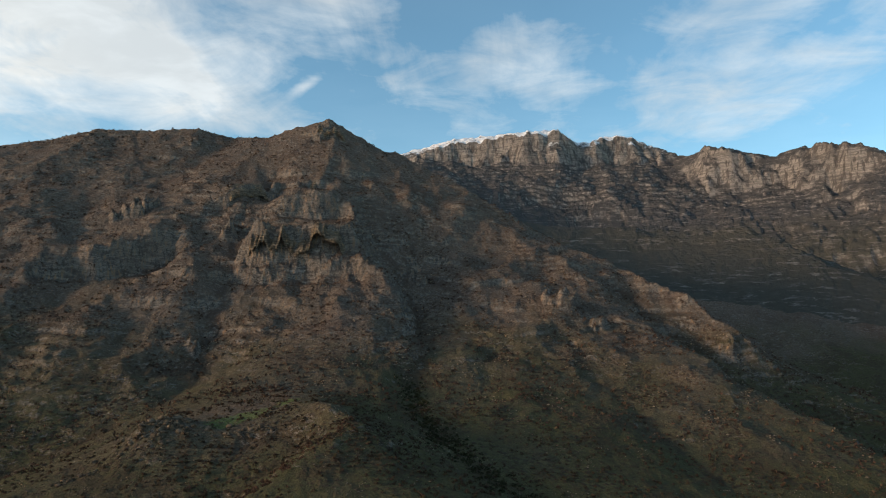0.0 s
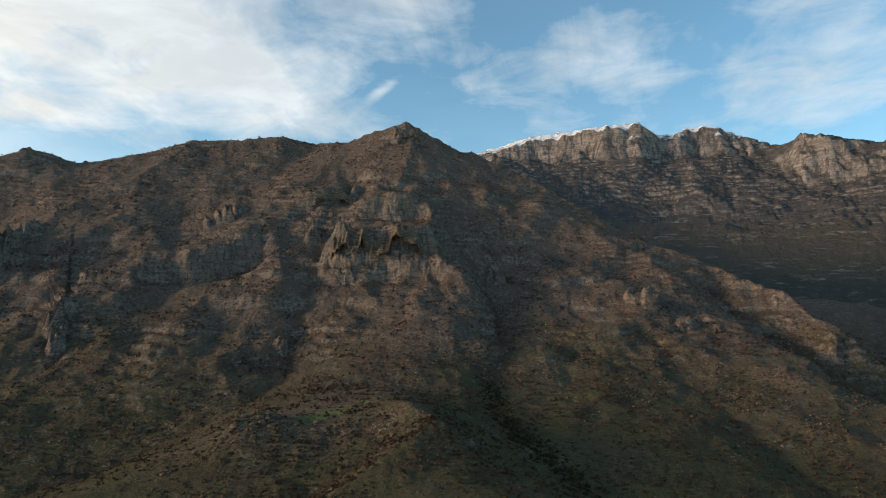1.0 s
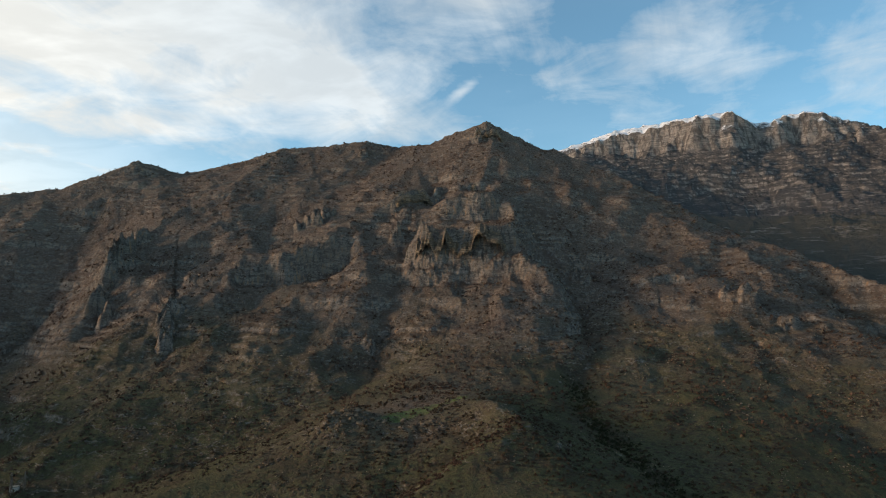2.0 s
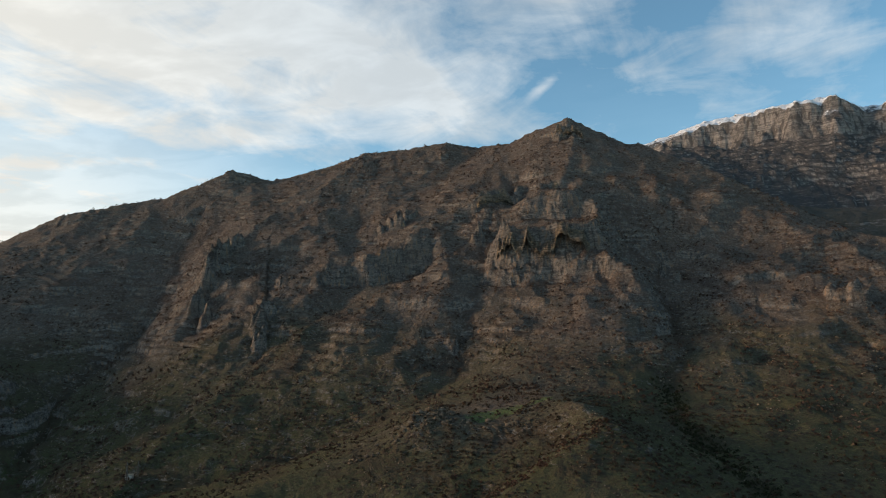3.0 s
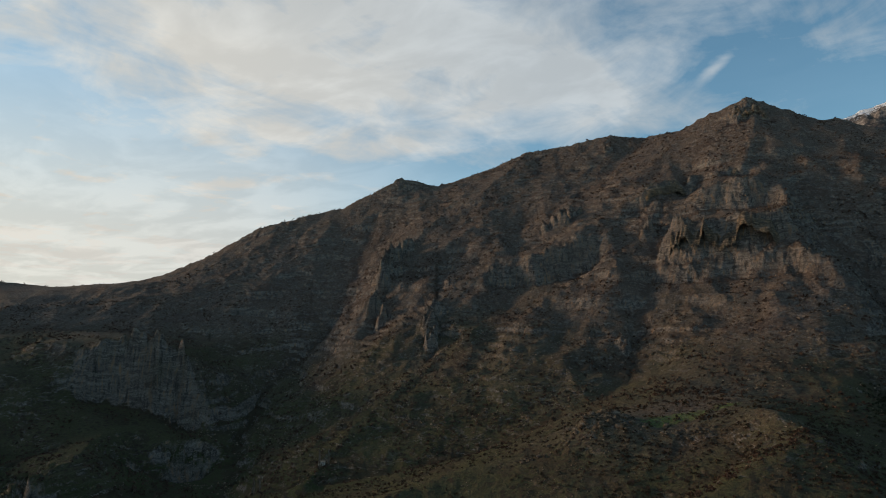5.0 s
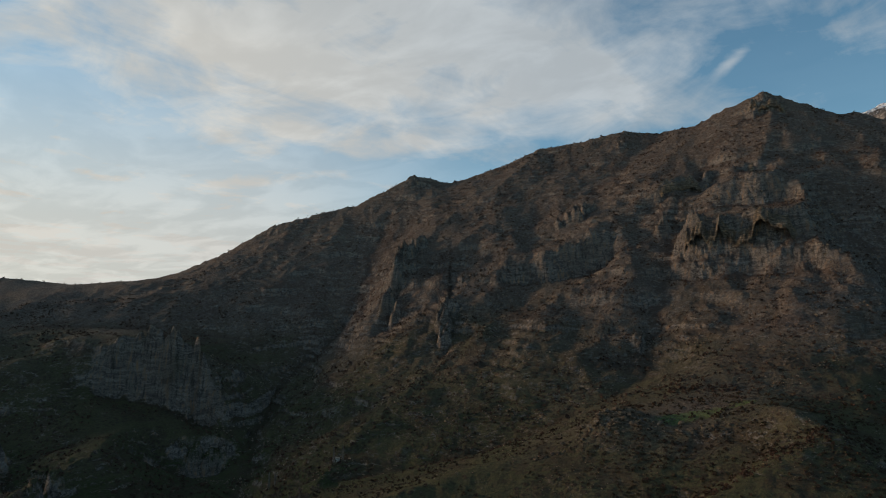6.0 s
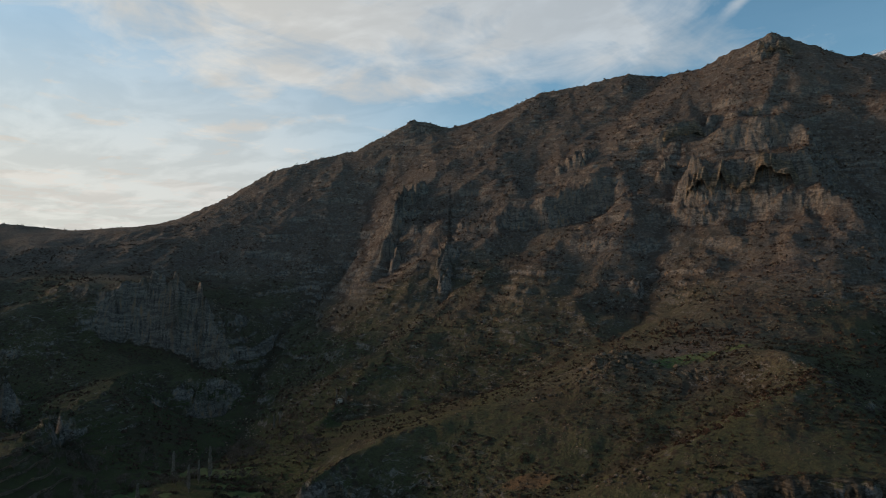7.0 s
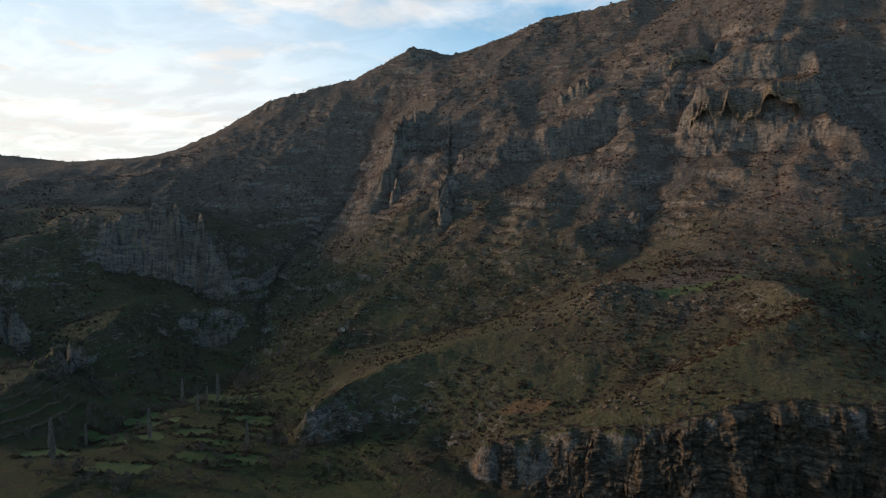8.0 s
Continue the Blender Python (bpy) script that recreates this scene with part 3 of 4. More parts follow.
# x, y, height and radius of rock towers
TOWERS = ((-757.4, 367.9, 16, 8), (-737.2, 377, 18, 8), (-714.7, 385.3, 18, 8), (-693.2, 393.3, 16, 7), (-667.7, 395.5, 16, 7), (-771, 357.8, 12, 8), (-632.3, 348.5, 12, 7), (-618.8, 360.2, 14, 7), (-644.7, 338.2, 9, 7), (-640.4, 671.6, 34, 11), (-645.6, 690.1, 26, 9), (-621, 634.7, 28, 9), (-648.7, 707.7, 24, 9), (-649.4, 728.6, 18, 9), (-593.8, 619.4, 22, 8), (-485.4, 591.3, 24, 8), (-476.7, 579, 20, 8), (-493.7, 610.3, 18, 8), (-410.8, 814.2, 22, 7), (-424.3, 814.1, 16, 7), (-404.7, 831.8, 14, 7), (-437.9, 803.4, 12, 7), (-278, 803.3, 22, 8), (-287.1, 794.7, 14, 8), (-231.5, 751.1, 14, 8), (-218.4, 753, 10, 8), (-41.1, 798.9, 14, 8), (-23.1, 794.7, 12, 8), (135.5, 747.8, 12, 9), (149.1, 740.1, 16, 9), (183.2, 711.8, 9, 9), (-430.8, 1033.8, 10, 10), (-242.8, 626.6, 10, 9), (327.9, 729.7, 12, 12), (304.6, 793.5, 8, 9), (-816.2, 897.3, 5, 9), (-214.4, 1038.1, 10, 9), (-184.7, 1043.8, 9, 9))


def base_height(x, y):
    inside = smooth(np.minimum(np.minimum(x + 1900, 1100 - x), np.minimum(y + 400, 1800 - y)), 5, 120)
    return sample(*WIDE, x, y) * (1 - inside) + sample(*NEAR, x, y) * inside


def height(x, y, growth=False):
    """The height of the ground at x, y; with growth also how well scrub thrives there: in hollows rather than on crests."""
    x, y = np.asarray(x, float), np.asarray(y, float)
    wx, wy = x + 9 * fbm(x, y, 90, 2, 40), y + 9 * fbm(x, y, 90, 2, 50)
    r = np.hypot(x, y)
    bend, size = 26 * smooth(r, 1900, 2400), np.where(r > 1600, 170.0, 75.0)
    bend = bend + 13 * smooth(r, 560, 660) * (1 - 0.75 * smooth(r, 930, 1040)) * (r < 1600)
    x, y = x + bend * fbm(x, y, size, 3, 41), y + bend * fbm(x, y, size, 3, 43)
    z = base_height(x, y)
    e = 12.0
    east, west, north, south = base_height(x + e, y), base_height(x - e, y), base_height(x, y + e), base_height(x, y - e)
    slope = np.hypot(east - west, north - south) / (2 * e)
    damp = (east + west + north + south) / 4 - z
    far = smooth(r, 1500, 2300)
    room = np.where(r < 1700, smooth(sample(NEARBY, (-1900.0, -400.0), 15.0, x, y), 0, 90), 1.0)
    hilly = smooth(slope, 0.06, 0.35)
    # ribs and gullies
    near_hill = 1 - 0.6 * (1 - smooth(r, 470, 560))
    z = z + hilly * (1 - far) * near_hill * (0.2 + 0.8 * room) * (6 * ridged(wx, wy, 125, 3, 3, 0.36) + 1)
    z = z + hilly * (1 - far) * near_hill * 0.9 * ridged(wx, wy, 38, 3, 13, 0.55)
    z = z + far * (0.3 + 0.7 * smooth(fbm(x, y, 500, 2, 9), -0.3, 0.3)) * 34 * hilly * (ridged(wx, wy, 420, 4, 7, 0.4) + 0.1)
    # ledges of limestone
    n1, n2, n3 = fbm(x, y, 150, 4, 11, 0.6), fbm(x, y, 80, 4, 21, 0.6), fbm(x, y, 45, 3, 27, 0.6)
    m1, m2, m3 = smooth(n1, 0.0, 0.4) * smooth(slope, 0.40, 0.7), smooth(n2, -0.2, 0.3) * smooth(slope, 0.3, 0.55), smooth(n3, 0.0, 0.4) * smooth(slope, 0.25, 0.5)
    high = smooth(z, 330, 450) * smooth(-np.hypot(x + 200, y - 1060), -330, -180)
    m1, m2 = m1 * (1 - 0.8 * high), m2 * (1 - 0.6 * high)
    drift = 0.30 * fbm(x, y, 170, 4, 31, 0.6)
    z = z + (1 - far) * near_hill * m1 * 0.3 * (terraces(z, 31.0, drift, 0.15) - z)
    z = z + (1 - far) * near_hill * m2 * 0.5 * (terraces(z, 9.5, 3 * drift, 0.17) - z)
    z = z + (1 - far) * near_hill * m3 * 0.35 * (terraces(z, 4.6, 5 * drift, 0.2) - z)
    z = z + far * 0.85 * smooth(slope, 0.15, 0.35) * (1 - smooth(slope, 0.7, 1.0)) * (terraces(z, 27.0, 2 * drift, 0.16) - z)
    # thin beds in the great cliff and the bands beside it
    beds = smooth(-np.hypot((x + 165) / 130, (y - 765) / 60), -1.15, -0.8) + 0.7 * smooth(-np.hypot((x + 400) / 120, (y - 735) / 55), -1.15, -0.8)
    z = z + np.minimum(beds, 1) * smooth(slope, 0.5, 0.9) * 0.75 * (terraces(z, 5.2, 3 * drift + 0.5 * perlin(x / 40, y / 40, 97), 0.13) - z)
    # flutes and buttresses on what is steep
    cliff = smooth(slope, 0.95, 1.7)
    z = z + cliff * ((1 - far) * smooth(r, 480, 560) * 4.0 * -ridged(x, y, 20, 3, 61, 0.6) + far * (34 * (-ridged(x, y, 170, 4, 63, 0.5) - 0.1) + 14 * fbm(x, y, 60, 4, 65, 0.6)))
    # rock towers standing out of the slopes
    for tx, ty, tall, wide in TOWERS:
        k = np.nonzero((np.abs(x - tx) < wide * 2.5) & (np.abs(y - ty) < wide * 2.5))
        px, py = x[k], y[k]
        d = np.hypot(px - tx, py - ty) * (1 + 0.35 * perlin(px / 9, py / 9, 91))
        z[k] += tall * (1 - smooth(d, wide * 0.55, wide * 1.25)) * (0.8 + 0.5 * perlin(px / 6, py / 6, 93))
    # rough turf, and old field terraces on the valley floor
    valley = (1 - smooth(slope, 0.05, 0.22)) * (1 - smooth(r, 700, 900))
    zv = z + 4.0 * fbm(x, y, 130, 2, 81)
    z = z * (1 - valley) + valley * (0.25 * zv + 0.75 * terraces(zv, 2.4, 0.2 * fbm(x, y, 60, 2, 83), 0.07))
    bench = smooth(-np.hypot((x + 560) / 90, (y - 185) / 70), -1.2, -0.7)
    z = z + bench * 0.8 * (terraces(z, 4.0, 0.0, 0.12) - z)
    z = z + (1 - far) * (0.15 + 1.1 * hilly) * fbm(x, y, 22, 4, 71, 0.6) + far * 6 * fbm(x, y, 60, 3, 73)
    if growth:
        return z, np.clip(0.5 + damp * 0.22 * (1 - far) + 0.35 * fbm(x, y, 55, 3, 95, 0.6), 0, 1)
    return z


def spans(*rows):
    """Distances from a list of (start, end, step)."""
    return np.concatenate([np.arange(a, b, d) for a, b, d in rows])


def sheet(name, mat, radii, count, bearings):
    """A ring of the ground between two distances. Along each bearing the points are spread evenly over the slope's own length, so that steep
    faces get as many as flat ones."""
    rr, aa = np.meshgrid(radii, np.radians(bearings), indexing="ij")
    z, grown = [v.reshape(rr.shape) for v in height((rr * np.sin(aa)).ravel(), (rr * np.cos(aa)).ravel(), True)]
    run = np.concatenate([np.zeros((1, rr.shape[1])), np.cumsum(np.hypot(np.diff(rr, axis=0), 1.2 * np.diff(z, axis=0)), axis=0)])
    nr, na = count, rr.shape[1]
    r, h, g = np.empty((nr, na)), np.empty((nr, na)), np.empty((nr, na))
    for k in range(na):
        s = np.linspace(0, run[-1, k], nr)
        r[:, k], h[:, k] = np.interp(s, run[:, k], radii), np.interp(s, run[:, k], z[:, k])
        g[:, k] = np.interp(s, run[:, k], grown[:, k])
    a = np.radians(bearings)[None, :]
    co = np.stack([r * np.sin(a), r * np.cos(a), h], -1).reshape(-1, 3)
    i, j = np.arange(nr - 1)[:, None] * na, np.arange(na)[None, :]
    jn = (j + 1) % na
    quads = np.stack([i + na + j, i + na + jn, i + jn, i + j], -1).reshape(-1, 4)
    me = bpy.data.meshes.new(name)
    me.vertices.add(len(co))
    me.vertices.foreach_set("co", co.ravel().astype(np.float32))
    me.loops.add(quads.size)
    me.loops.foreach_set("vertex_index", quads.ravel().astype(np.int32))
    me.polygons.add(len(quads))
    me.polygons.foreach_set("loop_start", np.arange(0, quads.size, 4, dtype=np.int32))
    me.polygons.foreach_set("use_smooth", np.ones(len(quads), dtype=bool))
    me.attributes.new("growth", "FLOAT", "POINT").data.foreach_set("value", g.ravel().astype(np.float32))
    me.update(calc_edges=True)
    me.materials.append(mat)
    return new(name, me)


FINE = 0.085
BEARINGS = np.concatenate([np.arange(-80, 41, FINE), np.arange(41, 280, 3.0)])
tagged(sheet("ground", HILLSIDE, np.append(spans((0.01, 220, 20), (220, 480, 1.3)), 480.0), 165, BEARINGS),
       "valley floor and low hill with dry olive turf", "ground", kind="structure")
tagged(sheet("mountain", HILLSIDE, np.append(spans((480, 1250, 1.7), (1250, 1500, 12)), 1500.0), 345, BEARINGS),
       "brown scrubby mountain with limestone ledges and gullies", "mountain", kind="structure")
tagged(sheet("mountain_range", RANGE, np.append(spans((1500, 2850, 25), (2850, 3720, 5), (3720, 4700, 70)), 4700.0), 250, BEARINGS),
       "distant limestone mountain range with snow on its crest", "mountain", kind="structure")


# ---------------------------------------------------------------- more materials
def rock_material(name, pale=1.0):
    """Bedded limestone with rusty and black water streaks."""
    m, N = material(name)
    place = N.add("ShaderNodeNewGeometry").outputs["Position"]
    layers = N.noise(N.vec("MULTIPLY", place, (0.06, 0.06, 0.9)), 1.0, 7, 0.7)
    streak = N.noise(N.vec("MULTIPLY", place, (0.30, 0.30, 0.035)), 1.0, 6, 0.6)
    dark = N.noise(N.vec("MULTIPLY", place, (0.5, 0.5, 0.06)), 1.0, 6, 0.65)
    fine = N.noise(place, 1.6, 6, 0.7)
    c = N.mix(N.ramp(layers, 0.36, 0.64), (0.095 * pale, 0.074 * pale, 0.054 * pale), (0.25 * pale, 0.195 * pale, 0.138 * pale))
    c = N.mix(N.ramp(streak, 0.53, 0.70, 0.0, 0.8), c, (0.33 * pale, 0.205 * pale, 0.105 * pale))
    c = N.mix(N.ramp(dark, 0.52, 0.68, 0.0, 0.45), c, (0.050, 0.046, 0.038))
    c = N.mix(N.ramp(fine, 0.58, 0.72, 0.0, 0.7), c, (0.055, 0.058, 0.030))
    cells = N.add("ShaderNodeTexVoronoi", {"Vector": N.vec("ADD", N.vec("MULTIPLY", place, (0.16, 0.16, 0.42)), N.vec("MULTIPLY", (1.3, 1.3, 1.3), fine)), "Scale": 1.0},
                  feature="DISTANCE_TO_EDGE").outputs["Distance"]
    c = N.mix(N.ramp(cells, 0.05, 0.01, 0.0, 0.6), c, (0.028, 0.025, 0.020))
    finish(N, c, 0.9, N.math("ADD", N.math("MULTIPLY", N.ramp(cells, 0.0, 0.10), 0.7), N.math("ADD", N.math("MULTIPLY", fine, 1.4), N.math("ADD", N.math("MULTIPLY", layers, 0.8), N.math("MULTIPLY", dark, 1.2)))), 1.0, 1.6, 0.12)
    return m


def twig_material(name, dark, light, green):
    m, N = material(name)
    pick = N.add("ShaderNodeNewGeometry").outputs["Random Per Island"]
    whole = N.add("ShaderNodeObjectInfo").outputs["Random"]
    c = N.mix(pick, dark, light)
    c = N.mix(N.ramp(N.math("ADD", N.math("MULTIPLY", pick, 0.5), N.math("MULTIPLY", whole, 0.5)), 0.62, 0.85), c, green)
    finish(N, c, 0.95, None, specular=0.05)
    return m


def plain_material(name, a, b, scale, rough=0.9, bump=0.02):
    m, N = material(name)
    place = N.add("ShaderNodeNewGeometry").outputs["Position"]
    n, f = N.noise(place, scale, 5, 0.6), N.noise(place, scale * 9, 4, 0.6)
    finish(N, N.mix(N.ramp(N.math("ADD", N.math("MULTIPLY", n, 0.6), N.math("MULTIPLY", f, 0.4)), 0.35, 0.65), a, b), rough, f, 0.6, bump, 0.15)
    return m


ROCK = rock_material("cliff_limestone", 0.85)
BOULDER = rock_material("boulder_limestone", 1.35)
TWIGS = twig_material("bare_scrub", (0.042, 0.027, 0.020), (0.118, 0.074, 0.052), (0.056, 0.056, 0.026))
# dark green bushes; the deep tone also replaces shade the gully lacks
DARK = twig_material("gully_scrub", (0.022, 0.024, 0.013), (0.052, 0.050, 0.026), (0.030, 0.040, 0.016))
RUSSET = twig_material("russet_scrub", (0.066, 0.040, 0.028), (0.125, 0.076, 0.052), (0.070, 0.058, 0.032))
CROWN = twig_material("bare_crown", (0.085, 0.063, 0.050), (0.170, 0.130, 0.100), (0.100, 0.088, 0.058))
POPLAR = twig_material("poplar_twigs", (0.15, 0.125, 0.10), (0.25, 0.215, 0.175), (0.20, 0.18, 0.14))
BARK = plain_material("bark", (0.09, 0.07, 0.055), (0.19, 0.16, 0.13), 2.0)
FIELD = plain_material("winter_crop", (0.036, 0.052, 0.015), (0.062, 0.080, 0.026), 0.15, bump=0.1)
WALL = plain_material("lime_render", (0.42, 0.40, 0.34), (0.56, 0.53, 0.46), 0.8)
ROOF = plain_material("mud_roof", (0.20, 0.17, 0.13), (0.30, 0.26, 0.20), 0.8)
WOOD = plain_material("old_wood", (0.10, 0.07, 0.05), (0.18, 0.13, 0.09), 3.0)


# ---------------------------------------------------------------- building helpers
def raw_mesh(name, verts, faces, mat, shade=False):
    """A mesh from arrays: verts n x 3, faces m x 3 or m x 4."""
    verts, faces = np.asarray(verts, np.float32), np.asarray(faces, np.int32)
    k = faces.shape[1]
    me = bpy.data.meshes.new(name)
    me.vertices.add(len(verts))
    me.vertices.foreach_set("co", verts.ravel())
    me.loops.add(faces.size)
    me.loops.foreach_set("vertex_index", faces.ravel())
    me.polygons.add(len(faces))
    me.polygons.foreach_set("loop_start", np.arange(0, faces.size, k, dtype=np.int32))
    me.polygons.foreach_set("use_smooth", np.full(len(faces), shade, dtype=bool))
    me.update(calc_edges=True)
    me.materials.append(mat)
    return me


def part(name, bm, mat, parent, label=""):
    me = bpy.data.meshes.new(name)
    bm.to_mesh(me)
    bm.free()
    me.materials.append(mat)
    ob = new(name, me)
    ob.parent = parent
    return tagged(ob, label)


def mesh_part(name, me, parent, label=""):
    ob = new(name, me)
    ob.parent = parent
    return tagged(ob, label)


def ground_at(x, y):
    return float(height(np.array([x]), np.array([y]))[0])


def block(bm, size, at=(0, 0, 0), turn=0.0):
    m = Matrix.Translation(at) @ Matrix.Rotation(radians(turn), 4, "Z") @ Matrix.Diagonal((*size, 1))
    return bmesh.ops.create_cube(bm, size=1.0, matrix=m)["verts"]


def flakes(rng, centres, size, tilt=1.0):
    """One small four-cornered flake of twigs at each centre, turned at random."""
    n = len(centres)
    a = rng.normal(size=(n, 3))
    a /= np.linalg.norm(a, axis=1)[:, None]
    b = np.cross(a, rng.normal(size=(n, 3)))
    b /= np.linalg.norm(b, axis=1)[:, None]
    s = (np.asarray(size) * rng.uniform(0.6, 1.4, n))[:, None]
    t = s * rng.uniform(0.35, 0.8, (n, 1))
    c = np.asarray(centres)
    v = np.stack([c - a * s - b * t * 0.4, c - a * s * 0.1 - b * t, c + a * s + b * t * 0.3, c + a * s * 0.2 + b * t], 1).reshape(-1, 3)
    return v, np.arange(n * 4).reshape(n, 4)


# ---------------------------------------------------------------- cliffs
def cliff(name, lines, drop, out, step, rough, seed, label, mat=ROCK, sink=1.0, crack_depth=1.0, flip=1):
    """A rock face hung from an edge line: buttresses, clefts and bedding ledges, facing away from the hill."""
    p = along(lines, step)
    keep = np.concatenate([[True], np.hypot(*np.diff(p[:, :2], axis=0).T) > step * 0.3])
    p = p[keep]
    u = np.concatenate([[0], np.cumsum(np.hypot(*np.diff(p[:, :2], axis=0).T))])
    tangent = np.gradient(p[:, :2], axis=0)
    for _ in range(int(12 / step) + 2):
        q = np.pad(tangent, ((1, 1), (0, 0)), mode="edge")
        tangent = (q[:-2] + q[1:-1] + q[2:]) / 3
    normal = np.stack([tangent[:, 1], -tangent[:, 0]], -1)
    normal /= np.linalg.norm(normal, axis=1)[:, None] + 1e-9
    normal *= flip * np.sign(-(normal * p[:, :2]).sum())
    top = height(p[:, 0] - normal[:, 0] * 2.5, p[:, 1] - normal[:, 1] * 2.5) - sink * 0.3
    v = np.arange(-1.5, drop, step)
    U, V = np.meshgrid(u, v, indexing="ij")
    ends = smooth(np.minimum(U, u[-1] - U), 0, 14)
    warp = 3.0 * perlin(U / 17, V / 23, seed + 5)
    d = -rough * (0.9 * ridged(U + warp, V * 0.15, 21, 2, seed) + 0.35 * ridged(U + warp, V * 0.5, 7, 3, seed + 9))
    ledge = V / 5.5 + 0.5 * perlin(U / 30, V / 30, seed + 3)
    d = d + rough * 0.5 * perlin(U / 8, np.floor(ledge) * 3.7, seed + 13) + rough * 0.7 * smooth(ledge - np.floor(ledge), 0.0, 0.15)
    d = d + rough * 0.55 * perlin(np.floor(U / 3.0 + 0.4 * perlin(U / 9, V / 9, seed + 2)) * 2.3, np.floor(V / 2.1 + 0.5 * perlin(U / 12, V / 12, seed + 8)) * 1.7, seed + 17)
    d = d + rough * 0.8 * perlin(np.floor(U / 9.5 + 0.3 * perlin(U / 15, V / 12, seed + 4)) * 3.1, np.floor(V / 7.5 + 0.3 * perlin(U / 20, V / 20, seed + 6)) * 2.9, seed + 27)
    crack = 1 - np.abs(perlin((U + warp) / 11, V * 0.012, seed + 31)) * 2
    d = d - crack_depth * rough * 1.0 * smooth(crack, 0.84, 0.99) - crack_depth * rough * 0.6 * smooth(1 - np.abs(perlin((U - warp) / 5, V * 0.03, seed + 33)) * 2, 0.86, 0.99)
    d = d * smooth(V, -2.0, 5.0) + out * smooth(V, -1.0, drop * 0.8) - 1.5 * (1 - smooth(V, -1.5, 2.5))
    d = d * ends - 5 * (1 - ends)
    jag = 1.4 * perlin(u / 5, u * 0, seed + 21) * smooth(np.minimum(u, u[-1] - u), 0, 8)
    Z = top[:, None] + jag[:, None] * 0.6 - V - 3 * (1 - ends)
    X, Y = p[:, 0:1] + normal[:, 0:1] * d, p[:, 1:2] + normal[:, 1:2] * d
    n, m = U.shape
    i, j = np.arange(n - 1)[:, None] * m, np.arange(m - 1)[None, :]
    quads = np.stack([i + j, i + j + 1, i + m + j + 1, i + m + j], -1).reshape(-1, 4)
    ob = new(name, raw_mesh(name, np.stack([X, Y, Z], -1).reshape(-1, 3), quads, mat))
    return tagged(ob, label, "cliff")


cliff("cliff", RELIEF["near_cliff_top"], 46, 14, 0.5, 3.6, 100, "bedded grey limestone cliff with rusty and black streaks", crack_depth=0.35)
cliff("cliff", RELIEF["hill_crest"][7:], 24, 13, 0.6, 2.6, 130, "low reddish limestone cliff at the end of a grassy hill")


FACE = rock_material("bedded_limestone", 1.45)
MOUNTAIN_FACES = (("cliff_ledge", 16, 9.5, 1.3, 220, "lower tier of thin limestone beds under the great cliff"),
                  ("tier_top", 20, 9.5, 1.5, 240, "broken grey limestone tier on the mountain flank"),
                  ("brow_top", 11, 7, 1.1, 260, "small limestone outcrop on the brow of the spur"),
                  ("summit_wall", 13, 6.5, 1.4, 270, "rocky crag below the mountain summit"))
for key, drop, out, rough, seed, label in MOUNTAIN_FACES:
    cliff("cliff", RELIEF[key], drop, out, 1.1, rough, seed, label, FACE, crack_depth=0.7)


# ---------------------------------------------------------------- boulders
def boulder_mesh(rng):
    bm = bmesh.new()
    bmesh.ops.create_icosphere(bm, subdivisions=2, radius=1.0)
    for v in bm.verts:
        n = noise.noise(v.co * 0.9 + Vector(rng.uniform(0, 1, 3) * 0.02) + Vector((rng_offset, 0, 0)))
        v.co *= 1 + 0.45 * n
        v.co.z *= 0.75
    for _ in range(5):
        w = Vector(rng.normal(size=3)).normalized()
        for v in bm.verts:
            over = v.co.dot(w) - 0.62
            if over > 0:
                v.co -= w * over * 0.9
    me = bpy.data.meshes.new("boulder")
    bm.to_mesh(me)
    bm.free()
    me.materials.append(BOULDER)
    return me


rng = np.random.default_rng(5)
boulders = []
for rng_offset in (0.0, 3.1, 7.7, 12.4, 20.9):
    boulders.append(boulder_mesh(rng))


def scatter_boulders(cx, cy, rx, ry, turn, count, low, high, group, label):
    c, s = math.cos(radians(turn)), math.sin(radians(turn))
    a, b = rng.normal(0, 0.5, count) * rx, rng.normal(0, 0.5, count) * ry
    x, y = cx + a * c - b * s, cy + a * s + b * c
    z = height(x, y)
    for px, py, pz in zip(x, y, z):
        size = low + (high - low) * rng.random() ** 2.5
        ob = new("boulder", boulders[rng.integers(len(boulders))])
        ob.matrix_world = pose(px, py, pz + size * 0.15, *rng.uniform(-25, 25, 2), rng.uniform(0, 360)) @ Matrix.Diagonal(
            (size, size * rng.uniform(0.7, 1.1), size * rng.uniform(0.6, 1.0), 1))
        tagged(ob, label, "boulder", group)


scatter_boulders(-181, 411, 26, 11, 10, 150, 0.6, 2.8, "boulders on the rocky knoll", "angular grey limestone boulder on a grassy knoll")
scatter_boulders(-129, 417, 22, 3.5, 17, 70, 0.6, 2.4, "boulders below the green meadow", "dark grey limestone boulder below a green meadow")
scatter_boulders(-205, 380, 30, 8, 35, 50, 0.5, 2.0, "boulders on the hillside", "grey limestone boulder on dry turf")
scatter_boulders(-120, 290, 60, 12, -5, 60, 0.5, 1.8, "boulders above the cliff", "weathered grey boulder above a cliff edge")


# ---------------------------------------------------------------- scrub
def steepness(x, y, e=5.0):
    return np.hypot(base_height(x + e, y) - base_height(x - e, y), base_height(x, y + e) - base_height(x, y - e)) / (2 * e)


